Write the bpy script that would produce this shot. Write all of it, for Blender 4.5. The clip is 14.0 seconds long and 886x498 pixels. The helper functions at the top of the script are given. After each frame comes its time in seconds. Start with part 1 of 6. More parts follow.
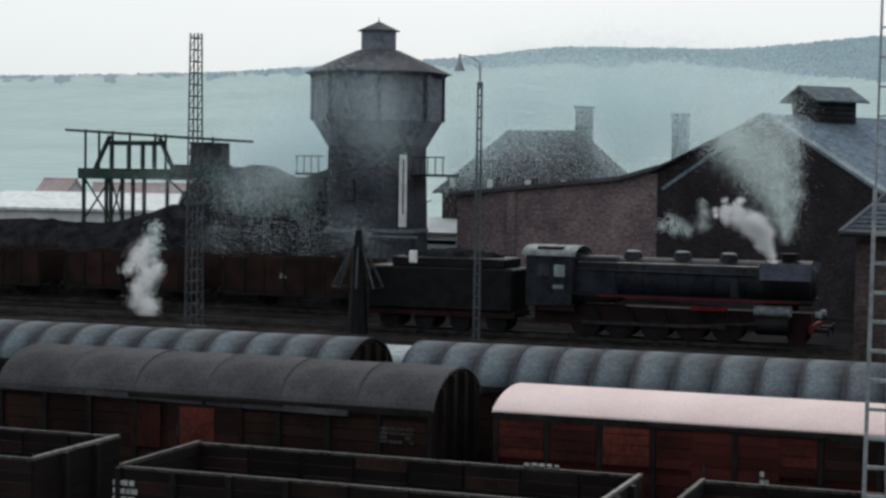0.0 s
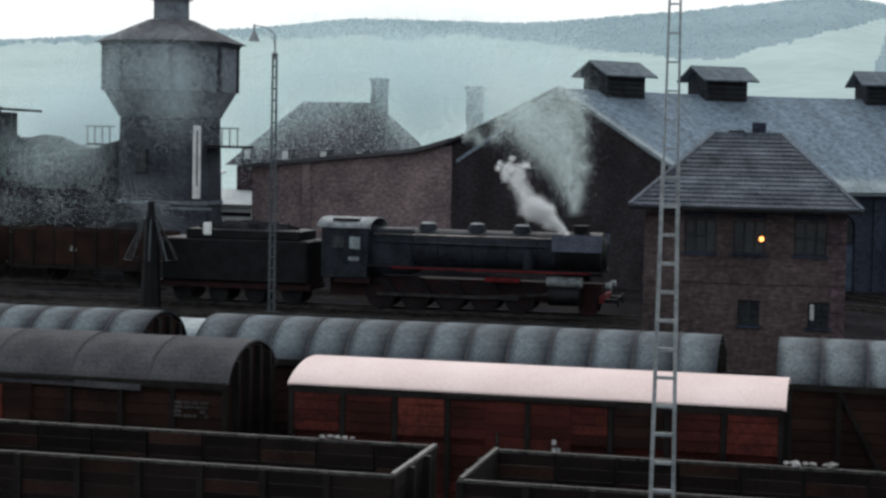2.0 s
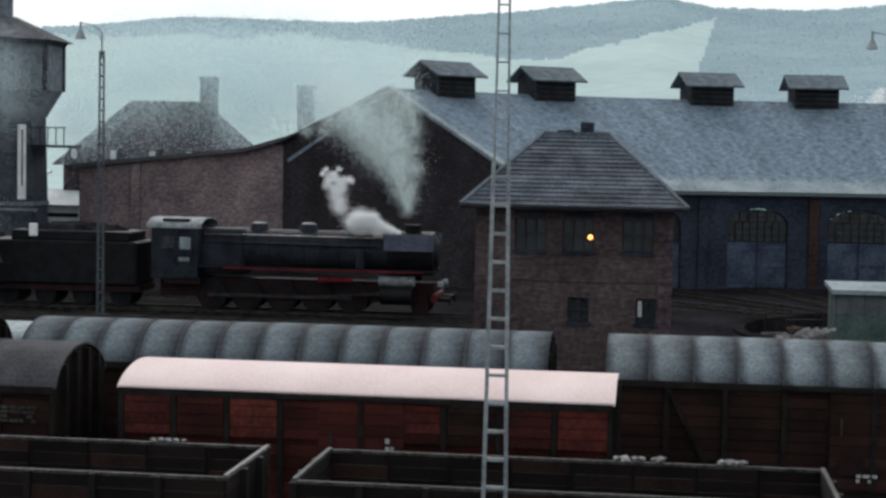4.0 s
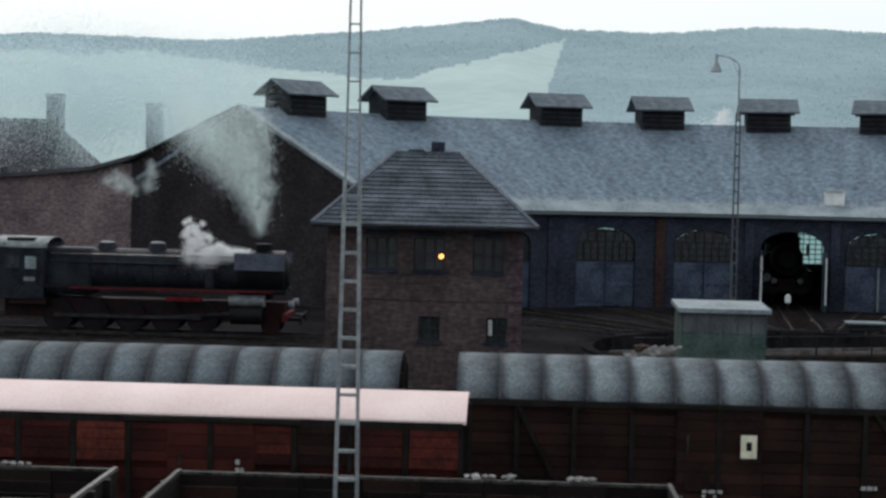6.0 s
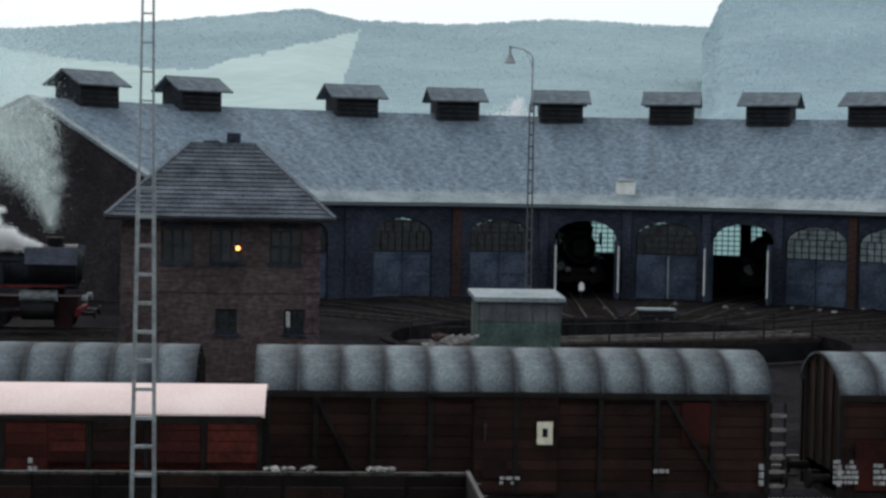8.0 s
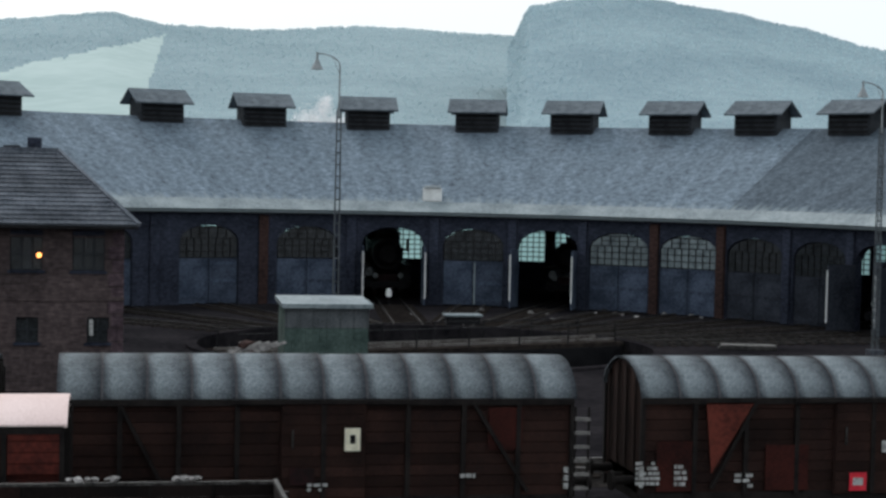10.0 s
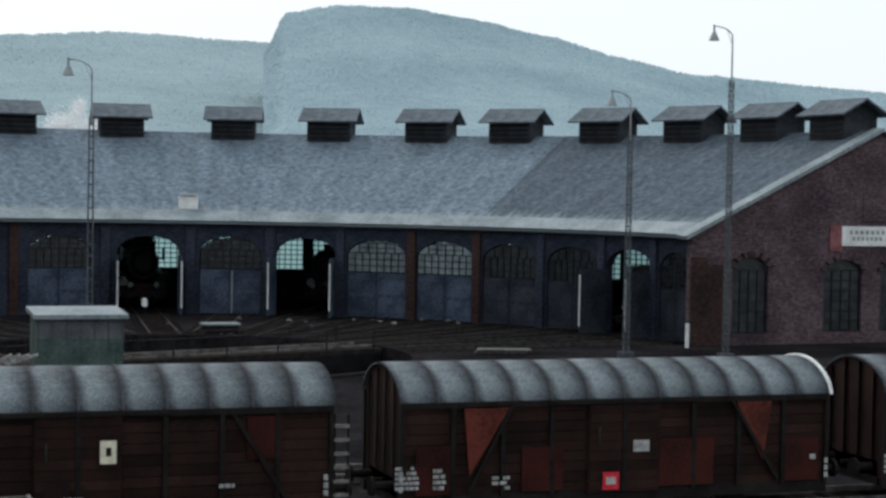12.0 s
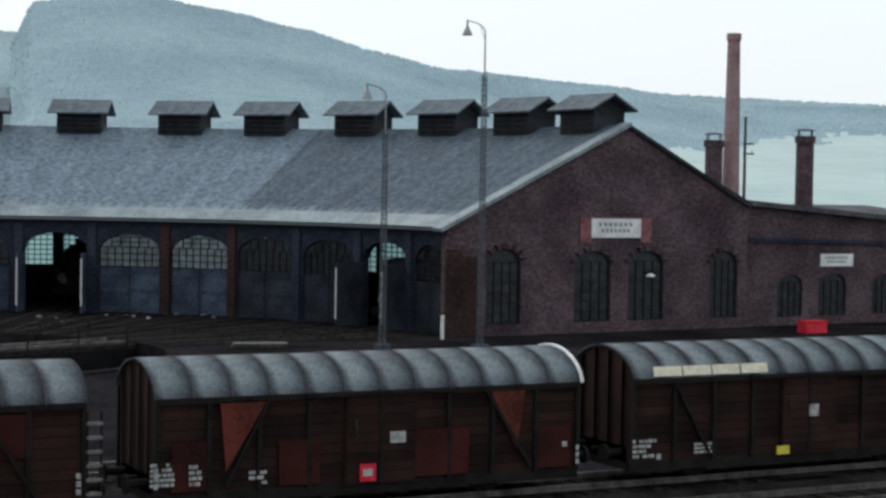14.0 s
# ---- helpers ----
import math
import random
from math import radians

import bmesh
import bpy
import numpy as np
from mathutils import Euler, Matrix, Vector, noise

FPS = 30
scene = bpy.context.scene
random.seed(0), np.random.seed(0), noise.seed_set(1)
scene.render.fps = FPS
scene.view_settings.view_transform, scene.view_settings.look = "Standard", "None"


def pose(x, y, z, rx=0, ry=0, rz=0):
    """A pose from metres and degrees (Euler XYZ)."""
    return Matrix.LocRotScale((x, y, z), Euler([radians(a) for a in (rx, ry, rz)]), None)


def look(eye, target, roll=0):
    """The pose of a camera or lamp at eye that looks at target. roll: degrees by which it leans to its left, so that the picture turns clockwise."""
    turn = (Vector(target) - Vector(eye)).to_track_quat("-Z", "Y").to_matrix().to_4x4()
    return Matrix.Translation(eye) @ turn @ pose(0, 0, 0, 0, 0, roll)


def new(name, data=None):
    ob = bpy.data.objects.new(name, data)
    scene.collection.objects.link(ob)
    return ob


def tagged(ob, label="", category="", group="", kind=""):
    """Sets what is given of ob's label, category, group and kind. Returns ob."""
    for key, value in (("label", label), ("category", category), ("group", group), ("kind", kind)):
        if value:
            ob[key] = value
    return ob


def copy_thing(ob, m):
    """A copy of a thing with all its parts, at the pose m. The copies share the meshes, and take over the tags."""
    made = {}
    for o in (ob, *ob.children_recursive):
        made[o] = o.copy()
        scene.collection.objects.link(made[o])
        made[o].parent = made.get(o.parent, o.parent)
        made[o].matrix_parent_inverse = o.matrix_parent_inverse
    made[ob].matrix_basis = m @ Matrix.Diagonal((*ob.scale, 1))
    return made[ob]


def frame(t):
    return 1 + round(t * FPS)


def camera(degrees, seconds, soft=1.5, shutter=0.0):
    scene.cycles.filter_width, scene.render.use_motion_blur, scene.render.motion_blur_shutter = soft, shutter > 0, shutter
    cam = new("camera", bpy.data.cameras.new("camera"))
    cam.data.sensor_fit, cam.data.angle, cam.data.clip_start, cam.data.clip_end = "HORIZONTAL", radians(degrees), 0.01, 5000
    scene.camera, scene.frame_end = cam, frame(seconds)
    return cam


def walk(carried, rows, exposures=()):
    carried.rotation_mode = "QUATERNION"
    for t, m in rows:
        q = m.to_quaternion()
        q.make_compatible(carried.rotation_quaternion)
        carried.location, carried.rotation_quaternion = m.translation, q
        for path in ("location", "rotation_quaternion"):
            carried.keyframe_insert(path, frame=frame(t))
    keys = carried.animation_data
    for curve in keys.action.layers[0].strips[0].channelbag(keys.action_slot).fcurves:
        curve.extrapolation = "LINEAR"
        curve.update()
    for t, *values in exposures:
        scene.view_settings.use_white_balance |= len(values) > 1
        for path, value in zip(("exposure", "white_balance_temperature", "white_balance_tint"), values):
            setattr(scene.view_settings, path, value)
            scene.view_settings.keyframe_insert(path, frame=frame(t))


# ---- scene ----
# A bridge-rail viewpoint 7.5 m over a railway yard: tracks run along x, the camera only turns.
EYE = 7.5
cam = camera(29.3, 14.0, soft=2.8)


def head(yaw, pitch, roll):
    return pose(0, 0, EYE, 0, 0, yaw) @ pose(0, 0, 0, 90 + pitch) @ pose(0, 0, 0, 0, 0, roll)


walk(cam, [
    (0, head(20.03, -2.41, 0.83)),
    (0.5, head(18.21, -2.36, 0.86)),
    (1, head(16.40, -2.24, 1.00)),
    (1.5, head(14.58, -2.56, 1.01)),
    (2, head(13.10, -3.24, 1.11)),
    (2.5, head(11.60, -3.59, 1.16)),
    (3, head(9.94, -3.37, 1.01)),
    (3.2, head(9.43, -3.46, 1.01)),
    (5.3, head(3.80, -2.51, 1.23)),
    (5.5, head(3.26, -2.54, 1.27)),
    (6, head(2.40, -2.40, 1.30)),
    (6.5, head(0.01, -2.36, 1.40)),
    (7, head(-1.78, -2.64, 1.07)),
    (7.5, head(-3.47, -2.47, 1.03)),
    (7.7, head(-3.93, -2.55, 1.06)),
    (9.8, head(-9.66, -2.30, 1.16)),
    (10, head(-10.96, -2.22, 1.25)),
    (10.5, head(-13.44, -2.16, 1.37)),
    (11, head(-15.09, -2.07, 1.22)),
    (11.5, head(-17.40, -1.87, 1.02)),
    (12, head(-19.13, -1.81, 1.03)),
    (12.5, head(-21.94, -1.58, 1.18)),
    (13, head(-23.34, -1.77, 1.10)),
    (13.5, head(-25.30, -1.82, 0.87)),
    (14, head(-27.37, -1.90, 0.99)),
], exposures=[(0, -0.1, 6150, 10), (1, -0.06, 6150, 10), (1.6, 0.02, 6150, 10), (2.2, 0.19, 6150, 10), (3.2, 0.19, 6150, 10),
                      (5.3, 0.1, 6150, 10), (6.5, 0.09, 6150, 10), (10.5, 0.17, 6150, 10), (14, 0.16, 6150, 10)])

# ---- light ----
world = bpy.data.worlds.new("overcast_sky")
scene.world = world
world.use_nodes = True
wn, wl = world.node_tree.nodes, world.node_tree.links
sky = wn.new("ShaderNodeTexSky")
sky.sky_type, sky.sun_disc = "NISHITA", False
sky.sun_elevation, sky.sun_rotation = radians(42), radians(-20)
sky.air_density, sky.dust_density, sky.ozone_density = 1.0, 6.0, 1.0
cloud = wn.new("ShaderNodeMixRGB")
cloud.inputs[0].default_value = 0.82
cloud.inputs[2].default_value = (9.3, 9.7, 9.6, 1)
wl.new(sky.outputs[0], cloud.inputs[1])
wl.new(cloud.outputs[0], wn["Background"].inputs[0])
wn["Background"].inputs[1].default_value = 0.103

sun_data = bpy.data.lights.new("sun", "SUN")
sun_data.energy, sun_data.angle, sun_data.color = 0.9, radians(20), (1.0, 0.96, 0.9)
sun = new("sun", sun_data)
sun.matrix_world = look((-22, 60, 54), (0, 0, 0))


# ---- materials ----
def material(name, dark, light, rough=0.9, metal=0.0, scale=1.5, fine=14.0, bump=0.15, island=0.0, each=0.0, alpha=1.0, spec=0.12):
    m = bpy.data.materials.new(name)
    m.use_nodes = True
    n, l = m.node_tree.nodes, m.node_tree.links
    b = n["Principled BSDF"]
    co = n.new("ShaderNodeTexCoord")
    big, small = n.new("ShaderNodeTexNoise"), n.new("ShaderNodeTexNoise")
    big.inputs["Scale"].default_value, big.inputs["Detail"].default_value = scale, 5
    small.inputs["Scale"].default_value, small.inputs["Detail"].default_value = fine, 4
    mix = n.new("ShaderNodeMath")
    mix.operation = "MULTIPLY_ADD"
    mix.inputs[1].default_value = 0.55
    half = n.new("ShaderNodeMath")
    half.operation = "MULTIPLY"
    half.inputs[1].default_value = 0.45
    ramp = n.new("ShaderNodeValToRGB")
    ramp.color_ramp.elements[0].position, ramp.color_ramp.elements[1].position = 0.38, 0.62
    ramp.color_ramp.elements[0].color = (*dark, 1)
    ramp.color_ramp.elements[1].color = (*light, 1)
    for t in (big, small):
        l.new(co.outputs["Object"], t.inputs["Vector"])
    l.new(small.outputs["Fac"], half.inputs[0])
    l.new(big.outputs["Fac"], mix.inputs[0])
    l.new(half.outputs[0], mix.inputs[2])
    l.new(mix.outputs[0], ramp.inputs[0])
    colour = ramp.outputs[0]
    if each or island:
        info = n.new("ShaderNodeObjectInfo" if each else "ShaderNodeNewGeometry")
        vary = n.new("ShaderNodeMapRange")
        vary.inputs["To Min"].default_value, vary.inputs["To Max"].default_value = 1 - (each or island), 1 + (each or island)
        l.new(info.outputs["Random" if each else "Random Per Island"], vary.inputs["Value"])
        tint = n.new("ShaderNodeMixRGB")
        tint.blend_type = "MULTIPLY"
        tint.inputs[0].default_value = 1
        l.new(colour, tint.inputs[1])
        l.new(vary.outputs[0], tint.inputs[2])
        colour = tint.outputs[0]
    l.new(colour, b.inputs["Base Color"])
    b.inputs["Roughness"].default_value, b.inputs["Metallic"].default_value = rough, metal
    b.inputs["Specular IOR Level"].default_value = spec
    if bump:
        bp = n.new("ShaderNodeBump")
        bp.inputs["Strength"].default_value, bp.inputs["Distance"].default_value = bump, 0.03
        l.new(small.outputs["Fac"], bp.inputs["Height"])
        l.new(bp.outputs[0], b.inputs["Normal"])
    if alpha < 1:
        b.inputs["Alpha"].default_value = alpha
    return m


def brick_material(name, a, c, mortar, soot=0.5):
    m = material(name, a, c, 0.92, 0, 0.35, 5.0, 0.0)
    n, l = m.node_tree.nodes, m.node_tree.links
    b = n["Principled BSDF"]
    ramp = b.inputs["Base Color"].links[0].from_node
    br = n.new("ShaderNodeTexBrick")
    br.inputs["Scale"].default_value = 1.0
    br.inputs["Brick Width"].default_value, br.inputs["Row Height"].default_value = 0.26, 0.08
    br.inputs["Mortar Size"].default_value = 0.012
    co = n.new("ShaderNodeTexCoord")
    sep, com = n.new("ShaderNodeSeparateXYZ"), n.new("ShaderNodeCombineXYZ")
    add = n.new("ShaderNodeMath")
    l.new(co.outputs["Object"], sep.inputs[0])
    l.new(sep.outputs[0], add.inputs[0])
    l.new(sep.outputs[1], add.inputs[1])
    l.new(add.outputs[0], com.inputs[0])
    l.new(sep.outputs[2], com.inputs[1])
    l.new(com.outputs[0], br.inputs["Vector"])
    br.inputs["Color1"].default_value = (1, 1, 1, 1)
    br.inputs["Color2"].default_value = (soot, soot, soot, 1)
    br.inputs["Mortar"].default_value = (*mortar, 1)
    mul = n.new("ShaderNodeMixRGB")
    mul.blend_type = "MULTIPLY"
    mul.inputs[0].default_value = 1
    l.new(ramp.outputs[0], mul.inputs[1])
    l.new(br.outputs["Color"], mul.inputs[2])
    l.new(mul.outputs[0], b.inputs["Base Color"])
    bp = n.new("ShaderNodeBump")
    bp.inputs["Strength"].default_value, bp.inputs["Distance"].default_value = 0.4, 0.01
    l.new(br.outputs["Fac"], bp.inputs["Height"])
    bp.invert = True
    l.new(bp.outputs[0], b.inputs["Normal"])
    return m


def sheet_material(name, dark, light, span):
    """Roofing sheet of that length, darker towards its two cross seams."""
    m = material(name, dark, light, 0.8, 0, 1.1, 26, 0.35, each=0.16)
    n, l = m.node_tree.nodes, m.node_tree.links
    b = n["Principled BSDF"]
    src = b.inputs["Base Color"].links[0].from_socket
    co, sep = n.new("ShaderNodeTexCoord"), n.new("ShaderNodeSeparateXYZ")
    l.new(co.outputs["Object"], sep.inputs[0])
    ns = n.new("ShaderNodeTexNoise")
    ns.inputs["Scale"].default_value = 2.5
    l.new(co.outputs["Object"], ns.inputs["Vector"])
    off = n.new("ShaderNodeMath")
    off.operation = "MULTIPLY_ADD"
    off.inputs[1].default_value = 0.25 * span
    l.new(ns.outputs["Fac"], off.inputs[0])
    l.new(sep.outputs[0], off.inputs[2])
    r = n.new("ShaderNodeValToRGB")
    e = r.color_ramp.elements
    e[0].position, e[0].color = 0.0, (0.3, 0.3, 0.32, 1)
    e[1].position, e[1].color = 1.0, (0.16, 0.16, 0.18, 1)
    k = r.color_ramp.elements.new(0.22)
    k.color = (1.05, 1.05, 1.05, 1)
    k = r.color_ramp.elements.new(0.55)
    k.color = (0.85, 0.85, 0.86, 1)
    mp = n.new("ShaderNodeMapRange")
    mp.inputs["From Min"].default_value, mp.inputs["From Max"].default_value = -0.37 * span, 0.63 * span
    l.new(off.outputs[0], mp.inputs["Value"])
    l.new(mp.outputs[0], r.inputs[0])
    mul = n.new("ShaderNodeMixRGB")
    mul.blend_type = "MULTIPLY"
    mul.inputs[0].default_value = 1
    l.new(src, mul.inputs[1])
    l.new(r.outputs[0], mul.inputs[2])
    l.new(mul.outputs[0], b.inputs["Base Color"])
    return m


def weathered_roof(m):
    """Felt with streaks running down from the ridge, soot below each vent and a chalky, ragged strip along the eave."""
    n, l = m.node_tree.nodes, m.node_tree.links
    b = n["Principled BSDF"]
    src = b.inputs["Base Color"].links[0].from_socket

    def math_node(op, a, c=None, clamp=False):
        q = n.new("ShaderNodeMath")
        q.operation, q.use_clamp = op, clamp
        for k, v in enumerate((a, c)):
            if v is None:
                continue
            if isinstance(v, (int, float)):
                q.inputs[k].default_value = v
            else:
                l.new(v, q.inputs[k])
        return q.outputs[0]

    def mix(kind, fac, a, c):
        q = n.new("ShaderNodeMixRGB")
        q.blend_type = kind
        for k, v in enumerate((fac, a, c)):
            if isinstance(v, tuple):
                q.inputs[k].default_value = (*v, 1)
            elif isinstance(v, (int, float)):
                q.inputs[k].default_value = v
            else:
                l.new(v, q.inputs[k])
        return q.outputs[0]

    co, sep = n.new("ShaderNodeTexCoord"), n.new("ShaderNodeSeparateXYZ")
    l.new(co.outputs["Object"], sep.inputs[0])
    dx, dy = math_node("SUBTRACT", sep.outputs[0], CX), math_node("SUBTRACT", sep.outputs[1], CY)
    turn = math_node("ARCTAN2", dx, dy)
    height = sep.outputs[2]
    com = n.new("ShaderNodeCombineXYZ")
    l.new(math_node("MULTIPLY", turn, 36.0), com.inputs[0])
    l.new(math_node("MULTIPLY", height, 0.3), com.inputs[1])
    streak, rag = n.new("ShaderNodeTexNoise"), n.new("ShaderNodeTexNoise")
    streak.inputs["Scale"].default_value, streak.inputs["Detail"].default_value = 1.1, 6
    rag.inputs["Scale"].default_value, rag.inputs["Detail"].default_value = 2.4, 6
    l.new(com.outputs[0], streak.inputs["Vector"])
    l.new(com.outputs[0], rag.inputs["Vector"])
    vary = n.new("ShaderNodeMapRange")
    for k, v in (("From Min", 0.3), ("From Max", 0.7), ("To Min", 0.84), ("To Max", 1.18)):
        vary.inputs[k].default_value = v
    l.new(streak.outputs["Fac"], vary.inputs["Value"])
    col = mix("MULTIPLY", 1.0, src, vary.outputs[0])
    # soot washed down below the vents
    ramp = n.new("ShaderNodeValToRGB")
    e = ramp.color_ramp.elements
    where = lambda bearing: (bearing + 60) / 160
    stops = [(BEARINGS[0] - 5, 0.0)]
    for a, c in zip(BEARINGS, BEARINGS[1:] + [BEARINGS[-1] + 10]):
        stops += [(a, 1.0), ((a + c) / 2, 0.0)]
    e[0].position, e[0].color = where(stops[0][0]), (0, 0, 0, 1)
    e[1].position, e[1].color = where(stops[-1][0]), (0, 0, 0, 1)
    for p, v in stops[1:-1]:
        e.new(where(p)).color = (v, v, v, 1)
    l.new(math_node("ADD", math_node("MULTIPLY", turn, 180 / math.pi / 160), 60 / 160), ramp.inputs[0])
    beside = math_node("POWER", ramp.outputs[0], 2.2)
    below = math_node("MULTIPLY", math_node("SUBTRACT", height, 9.3), 0.55, True)
    soot = math_node("MULTIPLY", math_node("MULTIPLY", beside, below), math_node("MULTIPLY", streak.outputs["Fac"], 1.25), True)
    col = mix("MULTIPLY", soot, col, (0.32, 0.33, 0.36))
    edge = math_node("ADD", math_node("MULTIPLY", rag.outputs["Fac"], 1.7), 5.75)
    chalk = math_node("MULTIPLY", math_node("SUBTRACT", edge, height), 1.6, True)
    col = mix("MIX", math_node("MULTIPLY", chalk, 0.75), col, (0.27, 0.315, 0.33))
    l.new(col, b.inputs["Base Color"])
    return m


# plan of the roundhouse: centre, radii, vents and stall edges by bearing
CX, CY, R_DOOR, R_RIDGE, R_REAR = 14.0, 76.0, 26.9, 38.1, 47.0
PIT = 10.4
BEARINGS = [-46.0, -34.5, -17.5, -6.8, 4.0, 15.3, 25.2, 35.5, 44.5, 54.4, 63.9, 72.9, 81.4]
EDGES = [-52.4, -40.2, -26.0, -11.2, 0.4, 11.3, 21.6, 30.9, 40.6, 49.8, 59.3, 69.0, 78.0, 85.5]


def veil(name, colour):
    """Steam and smoke: tiny droplets that scatter light to all sides."""
    m = bpy.data.materials.new(name)
    m.use_nodes = True
    n, l = m.node_tree.nodes, m.node_tree.links
    n.remove(n["Principled BSDF"])
    d, t, mix = n.new("ShaderNodeBsdfDiffuse"), n.new("ShaderNodeBsdfTranslucent"), n.new("ShaderNodeMixShader")
    d.inputs[0].default_value = t.inputs[0].default_value = (*colour, 1)
    mix.inputs[0].default_value = 0.65
    l.new(d.outputs[0], mix.inputs[1])
    l.new(t.outputs[0], mix.inputs[2])
    l.new(mix.outputs[0], n["Material Output"].inputs[0])
    return m


def glow(name, colour, strength):
    m = bpy.data.materials.new(name)
    m.use_nodes = True
    b = m.node_tree.nodes["Principled BSDF"]
    b.inputs["Base Color"].default_value = (*colour, 1)
    b.inputs["Emission Color"].default_value = (*colour, 1)
    b.inputs["Emission Strength"].default_value = strength
    return m


def dusty_glass(name, tint, dust):
    """Clear panes under a film of dust that scatters the daylight behind them."""
    m = bpy.data.materials.new(name)
    m.use_nodes = True
    n, l = m.node_tree.nodes, m.node_tree.links
    n.remove(n["Principled BSDF"])
    c, d, mix = n.new("ShaderNodeBsdfTransparent"), n.new("ShaderNodeBsdfTranslucent"), n.new("ShaderNodeMixShader")
    c.inputs[0].default_value = d.inputs[0].default_value = (*tint, 1)
    mix.inputs[0].default_value = dust
    l.new(c.outputs[0], mix.inputs[1])
    l.new(d.outputs[0], mix.inputs[2])
    l.new(mix.outputs[0], n["Material Output"].inputs[0])
    return m


def glass(name, tint, rough=0.15):
    m = bpy.data.materials.new(name)
    m.use_nodes = True
    b = m.node_tree.nodes["Principled BSDF"]
    b.inputs["Base Color"].default_value = (*tint, 1)
    b.inputs["Roughness"].default_value = rough
    b.inputs["Transmission Weight"].default_value = 1.0
    b.inputs["IOR"].default_value = 1.05
    return m


M_GROUND = material("cinder_ground", (0.0069, 0.0069, 0.00805), (0.0253, 0.023, 0.0253), 0.95, 0, 0.25, 3.0, 0.5, spec=0.0)
M_BALLAST = material("sooty_ballast", (0.0076, 0.0076, 0.0076), (0.0342, 0.0304, 0.0285), 0.95, 0, 0.8, 9, 0.6, spec=0.0)
M_RAIL_DULL = material("dull_rusty_rail", (0.012, 0.011, 0.011), (0.05, 0.047, 0.045), 0.7, 0.3, 2, 20, 0.05)
M_RAIL = material("worn_rail_steel", (0.06, 0.05, 0.045), (0.22, 0.21, 0.2), 0.4, 0.8, 2, 20, 0.05, spec=0.35)
M_SLEEPER = material("tarred_timber", (0.0096, 0.008, 0.008), (0.032, 0.0272, 0.024), 0.9, 0, 3, 20, 0.3, each=0.3, spec=0.0)
M_BRICK = brick_material("sooty_red_brick", (0.0529, 0.03782, 0.0475), (0.1667, 0.1183, 0.135), (0.5, 0.48, 0.46))
# brown annex brick, lightened for the smoke haze hanging before the wall
M_BRICK_ANNEX = brick_material("smoke_hazed_brown_brick", (0.1444, 0.1123, 0.1217), (0.3575, 0.2763, 0.2834), (0.6, 0.58, 0.56))
M_BRICK_SOOT = brick_material("soot_blackened_gable_brick", (0.02108, 0.0186, 0.02232), (0.05332, 0.04588, 0.05146), (0.6, 0.6, 0.6))
# red tile lightened for the haze over the distant houses
M_FAR_ROOF = material("hazed_pink_tile", (0.36, 0.28, 0.28), (0.5, 0.4, 0.4), 0.9, 0, 0.5, 4, 0.1)
M_ROD = material("oily_grey_rod_steel", (0.014, 0.014, 0.0147), (0.049, 0.049, 0.0504), 0.6, 0.4, 2, 14, 0.05)
M_BRICK_WARM = brick_material("warm_red_brick", (0.03, 0.019, 0.018), (0.075, 0.044, 0.04), (0.7, 0.66, 0.6))
M_BRICK_DARK = brick_material("smoke_black_brick", (0.01923, 0.02322, 0.0366), (0.05547, 0.0645, 0.09632), (0.6, 0.6, 0.6))
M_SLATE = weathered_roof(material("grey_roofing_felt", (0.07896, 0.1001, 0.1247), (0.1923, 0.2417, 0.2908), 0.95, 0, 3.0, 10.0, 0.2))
# same felt with shade mixed in, for the slopes past the roof fold
M_SLATE_SHADED = weathered_roof(material("shaded_roofing_felt", (0.04487, 0.05773, 0.07232), (0.1102, 0.1387, 0.1687), 0.95, 0, 3.0, 10.0, 0.2))
M_VENT_ROOF = material("dull_felt_on_vents", (0.07, 0.084, 0.098), (0.15, 0.172, 0.192), 0.95, 0, 2.0, 18.0, 0.15)
M_EAVE = material("pale_zinc_eave", (0.13, 0.16, 0.175), (0.27, 0.31, 0.325), 0.6, 0.1, 0.6, 6, 0.2)
M_BRICK_BOX = brick_material("grey_brown_brick", (0.04427, 0.03515, 0.03646), (0.125, 0.09505, 0.09505), (0.8, 0.78, 0.76))
M_PINK = material("faded_pink_red_paint", (0.13, 0.05, 0.055), (0.28, 0.12, 0.125), 0.8, 0, 2, 12, 0.1)
M_TILE = material("weathered_roof_tile", (0.04248, 0.04956, 0.06136), (0.1215, 0.1333, 0.1558), 0.9, 0, 1.2, 9, 0.3, each=0.22)
M_TILE_RED = material("old_clay_tile_roof", (0.042, 0.0434, 0.049), (0.105, 0.1022, 0.112), 0.9, 0, 0.5, 5, 0.3)
M_VENT = material("tarred_vent_boards", (0.014, 0.016, 0.019), (0.04, 0.044, 0.05), 0.9, 0, 1, 8, 0.3)
M_BLUE_DOOR = material("faded_blue_door_paint", (0.02, 0.029, 0.048), (0.073, 0.092, 0.132), 0.75, 0, 0.6, 7, 0.2, each=0.2)
# door paint darkened to carry the shade over the eastern stalls
M_SHADED_DOOR = material("shaded_blue_door_boards", (0.012, 0.014, 0.02), (0.04, 0.046, 0.06), 0.8, 0, 0.6, 7, 0.2, each=0.2)
M_WHITE = material("chalky_white_paint", (0.5, 0.51, 0.5), (0.78, 0.79, 0.78), 0.7, 0, 1.5, 12, 0.1)
M_GLASS = glass("grimy_window_glass", (0.8, 0.92, 0.88))
M_DUSTY = dusty_glass("dusty_shed_window", (0.6, 0.78, 0.78), 0.5)
